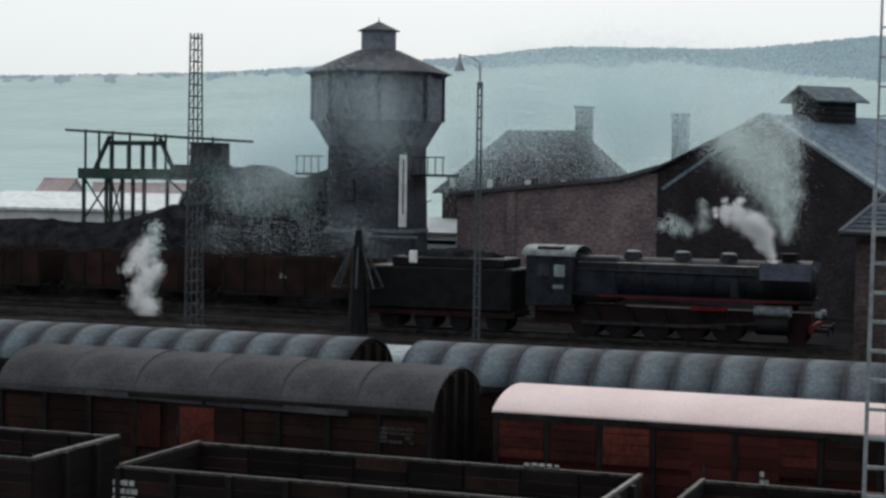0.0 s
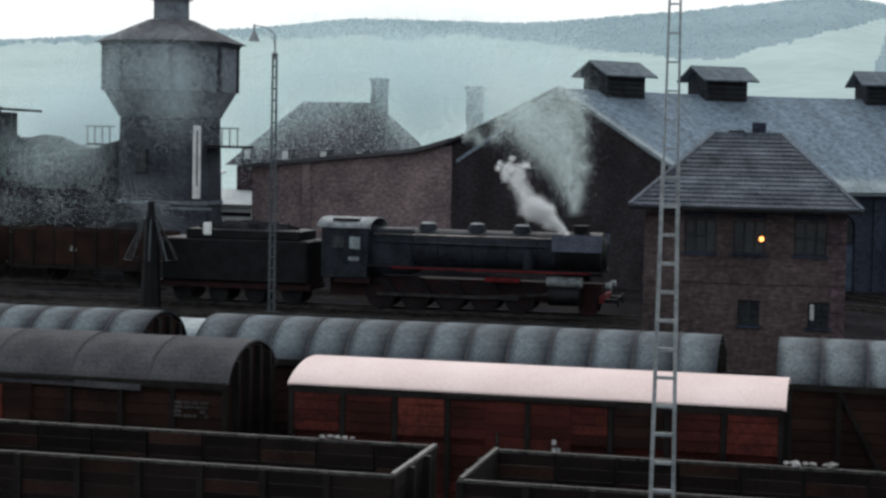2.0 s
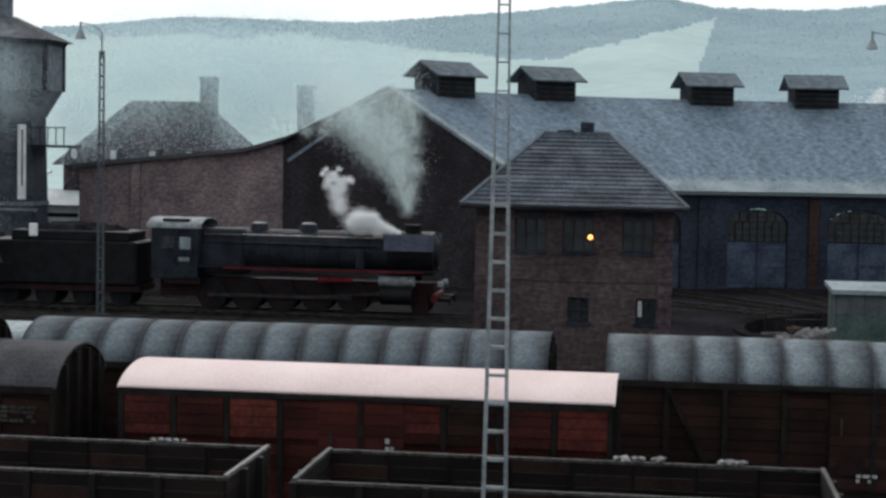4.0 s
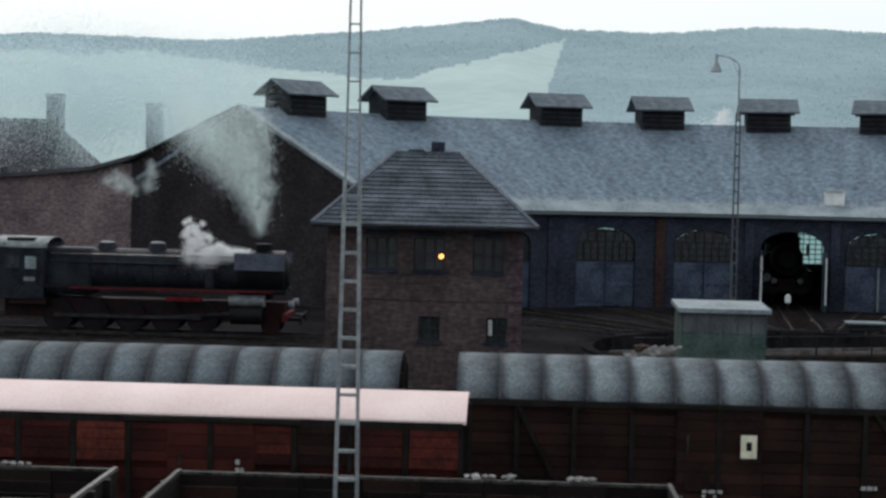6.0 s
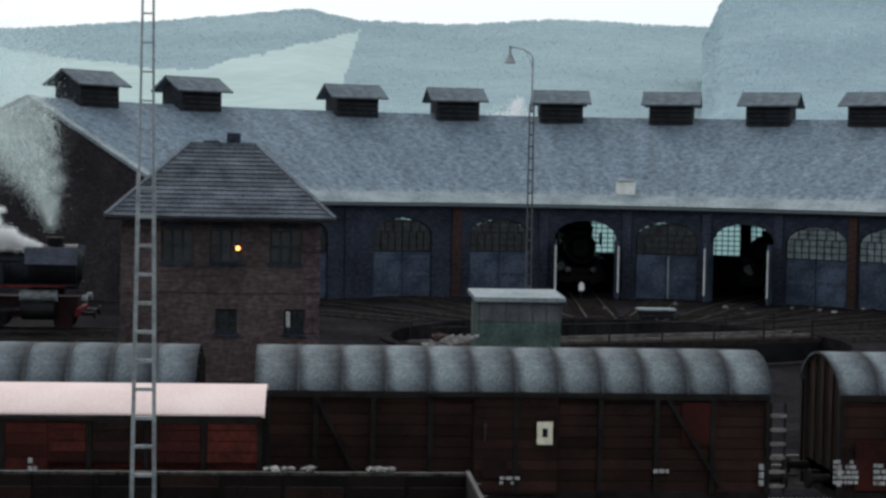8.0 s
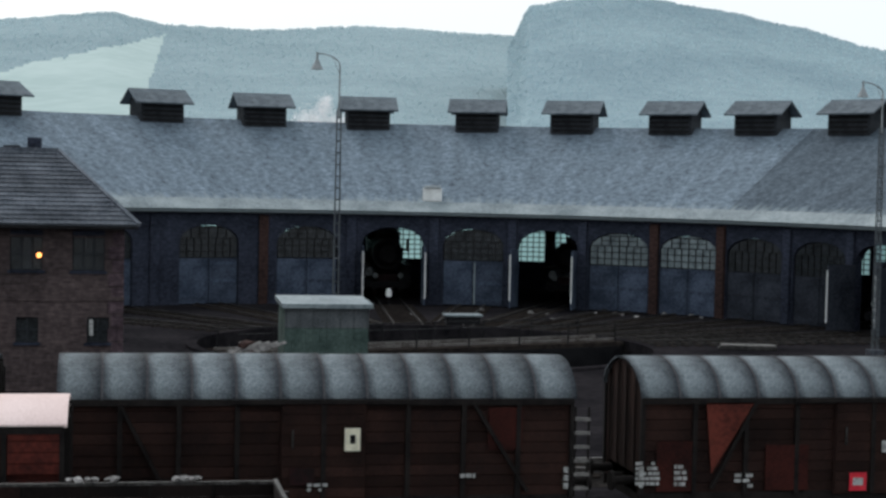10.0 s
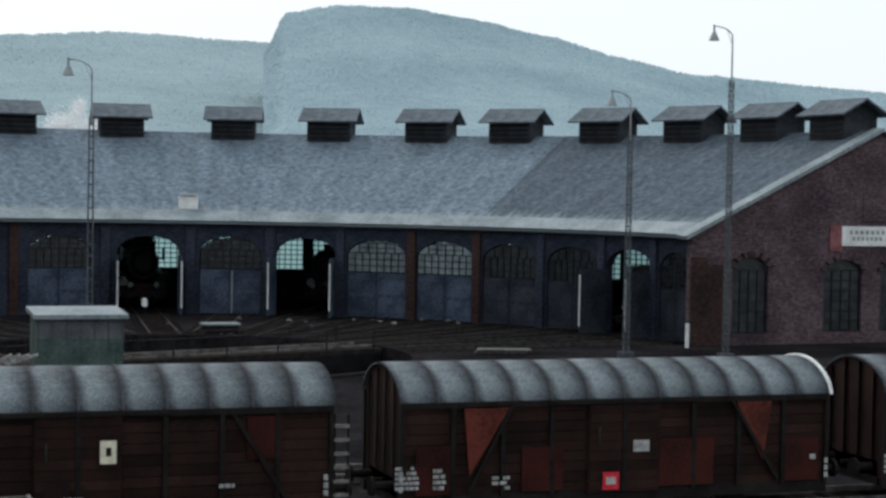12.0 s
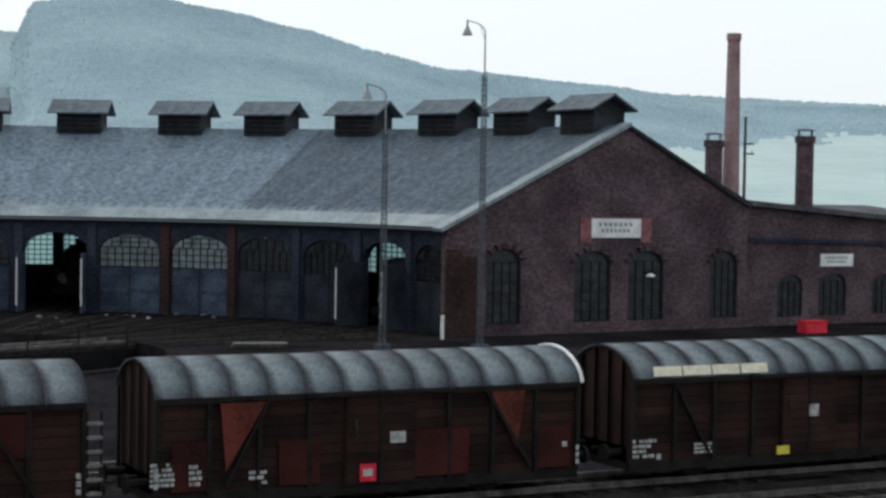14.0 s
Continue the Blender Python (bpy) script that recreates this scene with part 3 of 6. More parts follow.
def stall(i):
    b0, b1 = EDGES[i], EDGES[i + 1]
    bc = (b0 + b1) / 2
    # slopes from stall 9 on turn away and take the shade-coloured felt
    felt = M_SLATE_SHADED if i >= 9 else M_SLATE
    part("roof_slope", slab([polar(26.25, b0, Z_EAVE), polar(26.25, b1, Z_EAVE), polar(R_RIDGE, b1, Z_RIDGE), polar(R_RIDGE, b0, Z_RIDGE)], 0.22), felt, shed)
    part("roof_slope", slab([polar(R_REAR + 0.6, b0, Z_REAR - 0.3), polar(R_REAR + 0.6, b1, Z_REAR - 0.3), polar(R_RIDGE, b1, Z_RIDGE), polar(R_RIDGE, b0, Z_RIDGE)], 0.22), felt, shed)
    f = 0.1
    e = lambda b, q: tuple(Vector(polar(26.2, b, Z_EAVE)).lerp(Vector(polar(R_RIDGE, b, Z_RIDGE)), q) + Vector((0, 0, 0.035)))
    part("eave_strip", slab([e(b0, -0.004), e(b1, -0.004), e(b1, f), e(b0, f)], 0.03), M_EAVE, shed, "pale zinc eave strip")
    # front: piers, head wall and doors in the stall's own frame (x to the camera's right, y into the shed)
    p0, p1 = Vector(polar(R_DOOR, b0)), Vector(polar(R_DOOR, b1))
    mid, w = (p0 + p1) / 2, (p1 - p0).length
    d = (p1 - p0).normalized()
    m = Matrix.Translation(mid) @ pose(0, 0, 0, 0, 0, math.degrees(math.atan2(d.y, d.x)))
    ow = 3.75 if w > 4.2 else w - 0.75
    hole = arch(-ow / 2, ow / 2, 0.0, 4.75, 1.0)
    hole[0], hole[1] = (-ow / 2, -0.3), (ow / 2, -0.3)
    outline = [(-w / 2, -0.3), (-ow / 2, -0.3)] + [(x, z) for x, z in reversed(hole[2:])] + [(ow / 2, -0.3), (w / 2, -0.3), (w / 2, Z_EAVE - 0.1), (-w / 2, Z_EAVE - 0.1)]
    part("front_wall", wall(outline, [], 0.0, 0.5), M_BRICK_DARK, shed, at=m)
    part("pier", boxed(-w / 2 - 0.28, -w / 2 + 0.28, -0.22, 0.0, 0, Z_EAVE - 0.35, 0.02), M_BRICK_WARM if i in (3, 8, 9) else M_BRICK_DARK, shed, "warm brick door pier" if i in (3, 8, 9) else "", m)
    lw = ow / 2 - 0.04
    # from stall 9 on the doors have the shade in their colour
    paint = M_SHADED_DOOR if i >= 9 else M_BLUE_DOOR
    if i in OPEN:
        for s in (-1, 1):
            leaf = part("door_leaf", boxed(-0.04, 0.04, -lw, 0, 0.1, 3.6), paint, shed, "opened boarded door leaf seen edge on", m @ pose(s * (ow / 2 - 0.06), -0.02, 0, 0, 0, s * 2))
            part("door_edge", boxed(-0.045, 0.045, -lw - 0.04, -lw, 0.5, 3.3), M_PLASTER, leaf, "white painted door edge")
    else:
        for s in (-1, 1):
            leaf = part("door_leaf", boxed(0.02 if s > 0 else -lw, lw if s > 0 else -0.02, 0.12, 0.2, 0.06, 2.75), paint, shed, "closed boarded door leaf coloured as in shade" if i >= 9 else "closed blue boarded door leaf", m)
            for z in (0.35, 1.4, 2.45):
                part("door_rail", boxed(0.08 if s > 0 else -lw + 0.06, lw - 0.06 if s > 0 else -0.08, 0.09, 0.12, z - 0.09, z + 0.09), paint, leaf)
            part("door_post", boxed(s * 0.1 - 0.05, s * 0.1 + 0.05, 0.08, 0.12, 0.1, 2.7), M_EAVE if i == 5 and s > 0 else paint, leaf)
        part("fanlight_glass", wall(arch(-ow / 2 + 0.03, ow / 2 - 0.03, 2.8, 4.7, 0.95), [], 0.14, 0.17), M_PALE_GLASS if i in (7, 8) else M_DARK_GLASS, shed, "arched dusty window over the doors", m)
        part("fanlight_grid", window_bars(-ow / 2 + 0.05, ow / 2 - 0.05, 2.8, 3.95, 8, 3, 0.11), M_IRON, shed, at=m)["kind"] = "stuff"
        part("fanlight_arch", window_bars(-ow / 2 + 0.75, ow / 2 - 0.75, 3.95, 4.55, 4, 2, 0.11), M_IRON, shed, at=m)["kind"] = "stuff"
    # rear wall with a tall arched window
    q0, q1 = Vector(polar(R_REAR, b0)), Vector(polar(R_REAR, b1))
    m2 = Matrix.Translation((q0 + q1) / 2) @ pose(0, 0, 0, 0, 0, math.degrees(math.atan2(d.y, d.x)))
    wr = (q1 - q0).length
    spots = () if i >= 10 else (-2.6, 2.6) if wr > 6.5 else (0.0,)
    part("rear_wall", wall([(-wr / 2, -0.3), (wr / 2, -0.3), (wr / 2, Z_REAR - 0.1), (-wr / 2, Z_REAR - 0.1)], [arch(c - 1.1, c + 1.1, 1.9, 4.5, 0.6) for c in spots], 0.0, 0.4), M_BRICK_DARK, shed, at=m2)
    for c in spots:
        part("rear_glass", wall(arch(c - 1.08, c + 1.08, 1.92, 4.48, 0.6), [], 0.2, 0.215), M_DUSTY, shed, "tall arched many-paned window", m2).visible_shadow = False
        part("rear_window_grid", window_bars(c - 1.08, c + 1.08, 1.92, 4.4, 5, 7, 0.17, 0.07), M_IRON, shed, at=m2)["kind"] = "stuff"


for i in range(13):
    stall(i)
for b in BEARINGS:
    x, y, z = polar(R_RIDGE, b, Z_RIDGE)
    vent_unit(shed, pose(x, y, z - 0.12, 0, 0, -b))


def end_frame(b, out):
    """Frame of a radial end wall: x along the radius, y towards the shed's inside or outside."""
    x, y, _ = polar(0, b)
    return Matrix.Translation((CX, CY, 0)) @ pose(0, 0, 0, 0, 0, 90 - b)


# west end: gable wall, then a long low range with a sagging roof edge
mw = end_frame(-52.4, 1)
part("gable_wall", wall([(26.6, -0.3), (R_REAR + 1, -0.3), (R_REAR + 1, 8.2), (R_RIDGE, Z_RIDGE - 0.12), (26.6, Z_EAVE - 0.1)], [], -0.45, -0.01), M_BRICK_SOOT, shed, "smoke-blackened gable wall", mw)
part("verge_board", slab([(26.0, 0.3, Z_EAVE + 0.06), (R_RIDGE, 0.3, Z_RIDGE + 0.1), (R_RIDGE, -0.25, Z_RIDGE + 0.1), (26.0, -0.25, Z_EAVE + 0.06)], 0.16), M_EAVE, shed, "", mw)
part("verge_board", slab([(R_REAR + 1.5, 0.3, 8.1), (R_RIDGE, 0.3, Z_RIDGE + 0.1), (R_RIDGE, -0.25, Z_RIDGE + 0.1), (R_REAR + 1.5, -0.25, 8.1)], 0.16), M_VENT, shed, "", mw)
me_ = end_frame(85.5, -1)
win = [arch(28.9, 31.1, 0.6, 4.6, 0.7), arch(34.6, 37.1, 0.6, 4.45, 0.7), arch(38.3, 40.8, 0.6, 4.45, 0.7), arch(44.2, 46.3, 0.6, 4.4, 0.7)]
part("gable_wall", wall([(26.4, -0.3), (R_REAR, -0.3), (R_REAR, 7.35), (R_RIDGE, Z_RIDGE - 0.12), (26.4, Z_EAVE - 0.1)], win, 0.0, 0.45), M_BRICK, shed, "red brick gable wall with arched windows", me_ @ pose(0, -0.5, 0))
for a in win:
    x0, x1 = a[0][0], a[1][0]
    part("gable_window", wall(a, [], -0.3, -0.26), M_DARK_GLASS, shed, "dark arched many-paned window", me_)
    part("gable_window_grid", window_bars(x0 + 0.05, x1 - 0.05, 0.65, 3.9, 4, 6, -0.33), M_IRON, shed, "", me_)["kind"] = "stuff"
    for k in range(7):
        q = math.pi * (k + 0.5) / 7
        bm = beam(bmesh.new(), ((x0 + x1) / 2 + (x1 - x0) / 2 * math.cos(q), -0.53, a[2][1] + 0.7 * math.sin(q)), ((x0 + x1) / 2 + ((x1 - x0) / 2 + 0.3) * math.cos(q), -0.53, a[2][1] + 1.0 * math.sin(q)), 0.42, 0.08)
        part("arch_stone", bm, M_BRICK_WARM if x0 < 30 else M_BRICK, shed, "", me_)
part("verge_board", slab([(25.9, -0.75, Z_EAVE - 0.05), (R_RIDGE, -0.75, Z_RIDGE + 0.1), (R_RIDGE, 0.2, Z_RIDGE + 0.1), (25.9, 0.2, Z_EAVE - 0.05)], 0.2), M_EAVE, shed, "pale verge strip", me_)
part("verge_board", slab([(R_REAR + 0.1, -0.7, 7.1), (R_RIDGE, -0.7, Z_RIDGE - 0.02), (R_RIDGE, 0.2, Z_RIDGE - 0.02), (R_REAR + 0.1, 0.2, 7.1)], 0.2), M_VENT, shed, "", me_)
part("corner_pier", boxed(26.3, 27.3, -0.7, -0.5, 0, 4.6, 0.02), M_BRICK_WARM, shed, "warm brick corner pier", me_)
part("corner_pier", boxed(27.3, 28.4, -0.62, -0.5, 0, 4.2, 0.02), M_BRICK_WARM, shed, "", me_)
part("niche", boxed(37.0, 38.9, -0.58, -0.5, 6.5, 8.0, 0.02), M_BRICK, shed, "bricked-up loading hatch", me_)

# ---- low ranges beside the shed ----
annex = thing("shed_annex", "sooty brick workshop range with a drooping dark roof edge", "building", pose(-24.4, 105.5, 0))
part("wall", wall([(1.6, -0.3), (-13.1, -0.3), (-13.1, 6.47), (-8.0, 7.05), (-2.2, 7.65), (0, 8.35), (1.6, 9.0)], [], 0, 0.4), M_BRICK_ANNEX, annex)
part("roof", slab([(-13.6, -0.5, 6.52), (-7.9, -0.5, 7.15), (-7.9, 12, 7.3), (-13.6, 12, 6.67)], 0.25), M_TILE_RED, annex)
part("roof", slab([(-7.9, -0.5, 7.15), (-2.1, -0.5, 7.75), (-2.1, 12, 7.9), (-7.9, 12, 7.3)], 0.25), M_TILE_RED, annex)
part("roof", slab([(-2.1, -0.5, 7.75), (0.4, -0.5, 8.5), (0.4, 12, 8.6), (-2.1, 12, 7.9)], 0.25), M_TILE_RED, annex)
part("side_wall", boxed(-13.1, -12.7, 0.4, 11, -0.3, 6.3), M_BRICK_DARK, annex)
part("back_wall", boxed(-13.1, 0, 11, 11.4, -0.3, 6.3), M_BRICK_DARK, annex)
part("buttress", boxed(-9.6, -9.0, -0.25, 0, 0, 6.6, 0.03), M_BRICK_ANNEX, annex)

east = thing("east_workshop", "long low brick workshop with arched windows and dark roof edge", "building", me_ @ pose(R_REAR, -0.3, 0))
wins = [arch(2.6, 4.6, 0.5, 3.0, 0.6), arch(5.9, 8.2, 0.5, 3.05, 0.6), arch(10.4, 12.4, 0.5, 2.95, 0.6), arch(14.4, 16.4, 0.5, 2.95, 0.6)]
part("wall", wall([(0.0, -0.3), (26, -0.3), (26, 5.4), (0.0, 7.2)], wins, 0, 0.4), M_BRICK, east)
for a in wins:
    part("window", wall(a, [], 0.15, 0.19), M_DARK_GLASS, east, "dark arched window")
    part("window_grid", window_bars(a[0][0], a[1][0], 0.5, 2.6, 4, 4, 0.12), M_IRON, east)
part("roof", slab([(0.3, -0.5, 7.35), (26.4, -0.5, 5.5), (26.4, 11, 6.2), (0.3, 11, 8.0)], 0.3), M_TILE_RED, east)
part("cornice", beam(bmesh.new(), (0.2, -0.08, 5.1), (26, -0.08, 4.6), 0.16, 0.25), M_BRICK_DARK, east)
part("side_wall", boxed(25.6, 26, 0.4, 10.6, -0.3, 5.3), M_BRICK_DARK, east)
part("back_wall", boxed(0, 26, 10.6, 11, -0.3, 5.6), M_BRICK_DARK, east)


def sign_board(m, w, h, label, ends):
    s = thing("sign_board", label, "sign", m)
    part("board", boxed(-w / 2, w / 2, -0.06, 0, -h / 2, h / 2), M_WHITE, s)
    bm = bmesh.new()
    for k, f in ((0.5, 0.72), (-0.3, 0.6)):
        n = 7
        for q in range(n):
            x = -w * f / 2 + w * f * q / n
            box(bm, x, x + w * f / n * 0.6, -0.07, -0.058, k * h * 0.4 - h * 0.11, k * h * 0.4 + h * 0.09)
    part("writing_bars", bm, M_MAST, s)
    if ends:
        for e in (-1, 1):
            part("end_panel", boxed(e * w / 2 - (0 if e > 0 else 0.75), e * w / 2 + (0.75 if e > 0 else 0), -0.05, 0, -h * 0.75, h * 0.55), M_PINK, s, "faded red end panel")
    return s


sign_board(me_ @ pose(37.35, -0.53, 5.72), 3.4, 1.05, "weathered white sign with faded red end panels", True)
sign_board(me_ @ pose(R_REAR + 7.3, -0.32, 3.85), 2.7, 0.75, "plain white sign board on the brick workshop", False)
rb = thing("red_container", "small bright red box standing by the workshop wall", "container", pose(62.0, 74.6, 0))
part("body", boxed(-0.75, 0.75, -0.4, 0.4, 0.0, 0.66, 0.04), M_RED, rb)
part("lid", boxed(-0.78, 0.78, -0.43, 0.43, 0.66, 0.72, 0.02), M_RED, rb)
wl_ = thing("wall_lamp", "white enamel lamp on a bracket on the gable", "lamp", me_ @ pose(39.1, -0.55, 3.1))
part("arm", beam(bmesh.new(), (0.3, 0, 0.1), (0.3, -0.9, 0.16), 0.05), M_IRON, wl_)
part("shade", tube(bmesh.new(), (0.0, -0.9, 0.0), (0, -0.9, 0.14), 0.28, 0.1), M_WHITE, wl_, "white enamel shade")
# added stand-in for the stabled locomotive's headlamp, put on the ground outside
hlamp = thing("signal_lantern", "small white marker standing in for the headlamp of the stabled locomotive", "lantern", pose(16.2, 100.5, 0))
part("stand", tube(bmesh.new(), (0, 0, 0), (0, 0, 0.6), 0.05, 0.04, 8), M_IRON, hlamp)
part("housing", boxed(-0.16, 0.16, -0.12, 0.12, 0.6, 1.0, 0.03), M_WHITE, hlamp, "white lantern housing")
part("cap", tube(bmesh.new(), (0, 0, 1.0), (0, 0, 1.12), 0.15, 0.05, 10), M_WHITE, hlamp)
dp = thing("marker_post", "short white painted marker post by the corner", "post", pose(39.85, 76.9, 0))
part("post", boxed(-0.08, 0.08, -0.08, 0.08, 0, 1.25, 0.02), M_WHITE, dp)
part("cap", boxed(-0.1, 0.1, -0.1, 0.1, 1.25, 1.3, 0.01), M_IRON, dp)


def chimney_stack(name, label, mat, x, y, z0, z1, r0, r1, cap):
    s = thing(name, label, "chimney", pose(x, y, 0))
    part("shaft", tube(bmesh.new(), (0, 0, z0), (0, 0, z1), r0, r1, 16), mat, s, smooth=False)
    part("crown", tube(bmesh.new(), (0, 0, z1 - 0.5), (0, 0, z1 + 0.05), r1 * 1.18, r1 * 1.18, 16), mat, s)
    if cap:
        for a in range(4):
            part("cap_leg", beam(bmesh.new(), (r1 * math.cos(a * 1.57), r1 * math.sin(a * 1.57), z1), (r1 * math.cos(a * 1.57), r1 * math.sin(a * 1.57), z1 + 0.5), 0.06), M_IRON, s)
        part("cap", tube(bmesh.new(), (0, 0, z1 + 0.5), (0, 0, z1 + 0.62), r1 * 1.3, r1 * 0.6, 12), M_IRON, s)
    return s


chimney_stack("factory_chimney", "tall slim pale red brick factory chimney", M_CHIMNEY, 83.15, 110.5, 0, 20.6, 0.82, 0.5, False)
chimney_stack("roof_chimney", "short sooty brick chimney with a metal cap", M_BRICK, 81.05, 110, 0, 12.0, 0.72, 0.7, True)
chimney_stack("roof_chimney", "short sooty brick chimney with a metal cap", M_BRICK, 90.2, 110, 0, 12.6, 0.75, 0.72, True)

tp = thing("telegraph_pole", "thin dark telegraph pole with short cross arms", "pole", pose(84.1, 110, 0))
part("pole", tube(bmesh.new(), (0, 0, 0), (0, 0, 14.0), 0.16, 0.11, 10), M_MAST_DARK, tp)
for z in (11.0, 11.8):
    part("cross_arm", boxed(-0.2, 0.9, -0.05, 0.05, z, z + 0.12), M_MAST_DARK, tp)
    part("insulator", tube(bmesh.new(), (0.7, 0, z + 0.12), (0.7, 0, z + 0.35), 0.07, 0.05, 8), M_WHITE, tp)
hl2 = thing("low_workshop_wing", "low hazy brick wing behind the workshop", "building", pose(95, 118, 0))
part("wall", boxed(-16, 16, 0, 8, -0.2, 6.2), M_BRICK, hl2)
part("roof", slab([(-16.5, -0.5, 6.2), (16.5, -0.5, 6.2), (16.5, 8.5, 7.0), (-16.5, 8.5, 7.0)], 0.2), M_TILE_RED, hl2)

# ---- turntable ----
tt = thing("turntable", "locomotive turntable bridge in a round brick pit", "turntable", pose(CX, CY, 0))
bm = bmesh.new()
bmesh.ops.create_circle(bm, cap_ends=True, segments=64, radius=PIT + 0.3, matrix=Matrix.Translation((0, 0, -1.3)))
part("pit_floor", bm, M_COAL, tt)
bm = bmesh.new()
n = 64
ra = [[bm.verts.new((r * math.cos(2 * math.pi * i / n), r * math.sin(2 * math.pi * i / n), z)) for i in range(n)] for r, z in ((PIT - 0.02, -1.35), (PIT - 0.02, 0.12), (PIT + 0.45, 0.12), (PIT + 0.45, -0.1))]
for a, b in zip(ra, ra[1:]):
    for i in range(n):
        bm.faces.new((a[i], a[(i + 1) % n], b[(i + 1) % n], b[i]))
part("pit_wall", bm, M_GROUND, tt)
bridge = part("bridge", boxed(-PIT + 0.3, PIT - 0.3, -1.6, 1.6, -0.12, 0.1), M_SLEEPER, tt, "", pose(0, 0, 0, 0, 0, 20))
for s in (-1, 1):
    part("girder", boxed(-PIT + 0.4, PIT - 0.4, s * 1.5 - 0.12, s * 1.5 + 0.12, -1.0, -0.1), M_IRON, bridge)
    part("rail", boxed(-PIT + 0.3, PIT - 0.3, s * 0.75 - 0.04, s * 0.75 + 0.04, 0.1, 0.22), M_RAIL, bridge)
    part("handrail", boxed(-PIT + 0.4, PIT - 0.4, s * 1.55 - 0.03, s * 1.55 + 0.03, 0.95, 1.0), M_IRON, bridge)
    for k in range(8):
        x = -PIT + 0.8 + k * (2 * PIT - 1.6) / 7
        part("handrail_post", boxed(x - 0.03, x + 0.03, s * 1.55 - 0.03, s * 1.55 + 0.03, 0.1, 0.95), M_IRON, bridge)
for i in range(13):
    bc = (EDGES[i] + EDGES[i + 1]) / 2
    t = thing("stall_track", "short radial shed track with worn rails", "railway track", Matrix.Translation((CX, CY, 0)) @ pose(0, 0, 0, 0, 0, 90 - bc), "stall tracks", "structure")
    for s in (-0.75, 0.75):
        part("rail", boxed(PIT + 0.5, 45, s - 0.035, s + 0.035, 0.0, 0.13), M_RAIL_DULL, t)
    bm = bmesh.new()
    for k in range(22):
        box(bm, PIT + 0.8 + k * 0.7, PIT + 1.05 + k * 0.7, -1.25, 1.25, 0.004, 0.05)
    part("sleepers", bm, M_SLEEPER, t)["kind"] = "stuff"

# ---- water tower ----
tower = thing("water_tower", "tall octagonal water tower with a smoky rendered tank", "water tower", pose(-41.0, 100, 0))


def octa(bm, z0, r0, z1, r1, n=8):
    bmesh.ops.create_cone(bm, cap_ends=True, segments=n, radius1=r0, radius2=r1, depth=z1 - z0, matrix=Matrix.Translation((0, 0, (z0 + z1) / 2)) @ pose(0, 0, 0, 0, 0, 22.5))
    return bm


part("shaft", octa(bmesh.new(), 0, 3.35, 9.6, 3.1), M_TOWER_BASE, tower, "dark brick shaft")
part("corbel", octa(bmesh.new(), 9.4, 3.15, 11.0, 4.1), M_TOWER, tower)
part("tank", octa(bmesh.new(), 11.0, 4.12, 14.0, 4.12), M_TOWER, tower, "pale smoky rendered tank")
part("cornice", octa(bmesh.new(), 13.75, 4.25, 14.0, 4.45), M_TOWER_BASE, tower)
part("roof", octa(bmesh.new(), 14.0, 4.75, 15.5, 1.35), M_TILE_RED, tower, "flat tented slate roof")
lan = part("lantern", octa(bmesh.new(), 15.3, 1.1, 16.75, 1.1), M_TOWER, tower, "small roof lantern")
part("lantern_roof", octa(bmesh.new(), 16.72, 1.4, 17.3, 0.12), M_TILE_RED, lan)
part("finial", tube(bmesh.new(), (0, 0, 17.25), (0, 0, 17.6), 0.05, 0.02, 8), M_IRON, lan)
for k in range(8):
    a = radians(45 * k)
    part("tank_rib", beam(bmesh.new(), (4.13 * math.cos(a + radians(22.5)), 4.13 * math.sin(a + radians(22.5)), 11.0), (4.13 * math.cos(a + radians(22.5)), 4.13 * math.sin(a + radians(22.5)), 13.8), 0.22), M_TOWER_BASE, tower)
part("gauge_board", boxed(-0.25, 0.25, -3.14, -3.02, 4.4, 8.9), M_WHITE, tower, "long white level gauge board", pose(0.35, 0.25, 0, 0, 0, 45))
part("gauge_slit", boxed(-0.06, 0.06, -3.15, -3.13, 5.2, 8.6), M_RIM_BRIGHT, tower, "", pose(0.35, 0.25, 0, 0, 0, 45))
part("gallery", boxed(3.0, 5.2, -1.8, 1.0, 7.55, 7.7), M_IRON, tower, "small iron gallery")
for k in range(5):
    part("gallery_post", beam(bmesh.new(), (3.1 + k * 0.5, -1.75, 7.7), (3.1 + k * 0.5, -1.75, 8.75), 0.05), M_IRON, tower)
part("gallery_rail", beam(bmesh.new(), (3.0, -1.75, 8.75), (5.2, -1.75, 8.75), 0.06), M_IRON, tower)
part("gallery", boxed(-4.9, -3.0, -1.8, 1.0, 7.55, 7.7), M_IRON, tower)
for k in range(4):
    part("gallery_post", beam(bmesh.new(), (-4.8 + k * 0.5, -1.75, 7.7), (-4.8 + k * 0.5, -1.75, 8.75), 0.05), M_IRON, tower)
part("gallery_rail", beam(bmesh.new(), (-4.9, -1.75, 8.75), (-3.0, -1.75, 8.75), 0.06), M_IRON, tower)
part("string_course", octa(bmesh.new(), 4.0, 3.32, 4.25, 3.32), M_TOWER, tower)
for k, z in ((-1.3, 1.6), (0.2, 1.6), (-0.6, 6.0)):
    part("window", boxed(k - 0.35, k + 0.35, -3.22, -3.0, z, z + 1.4), M_DARK_GLASS, tower)
hut = thing("water_crane", "squat dark water crane with a white lamp box on its arm", "water crane", pose(-30.9, 73.2, 0))
part("base", octa(bmesh.new(), 0, 0.5, 4.3, 0.28), M_IRON, hut, "tapered iron base")
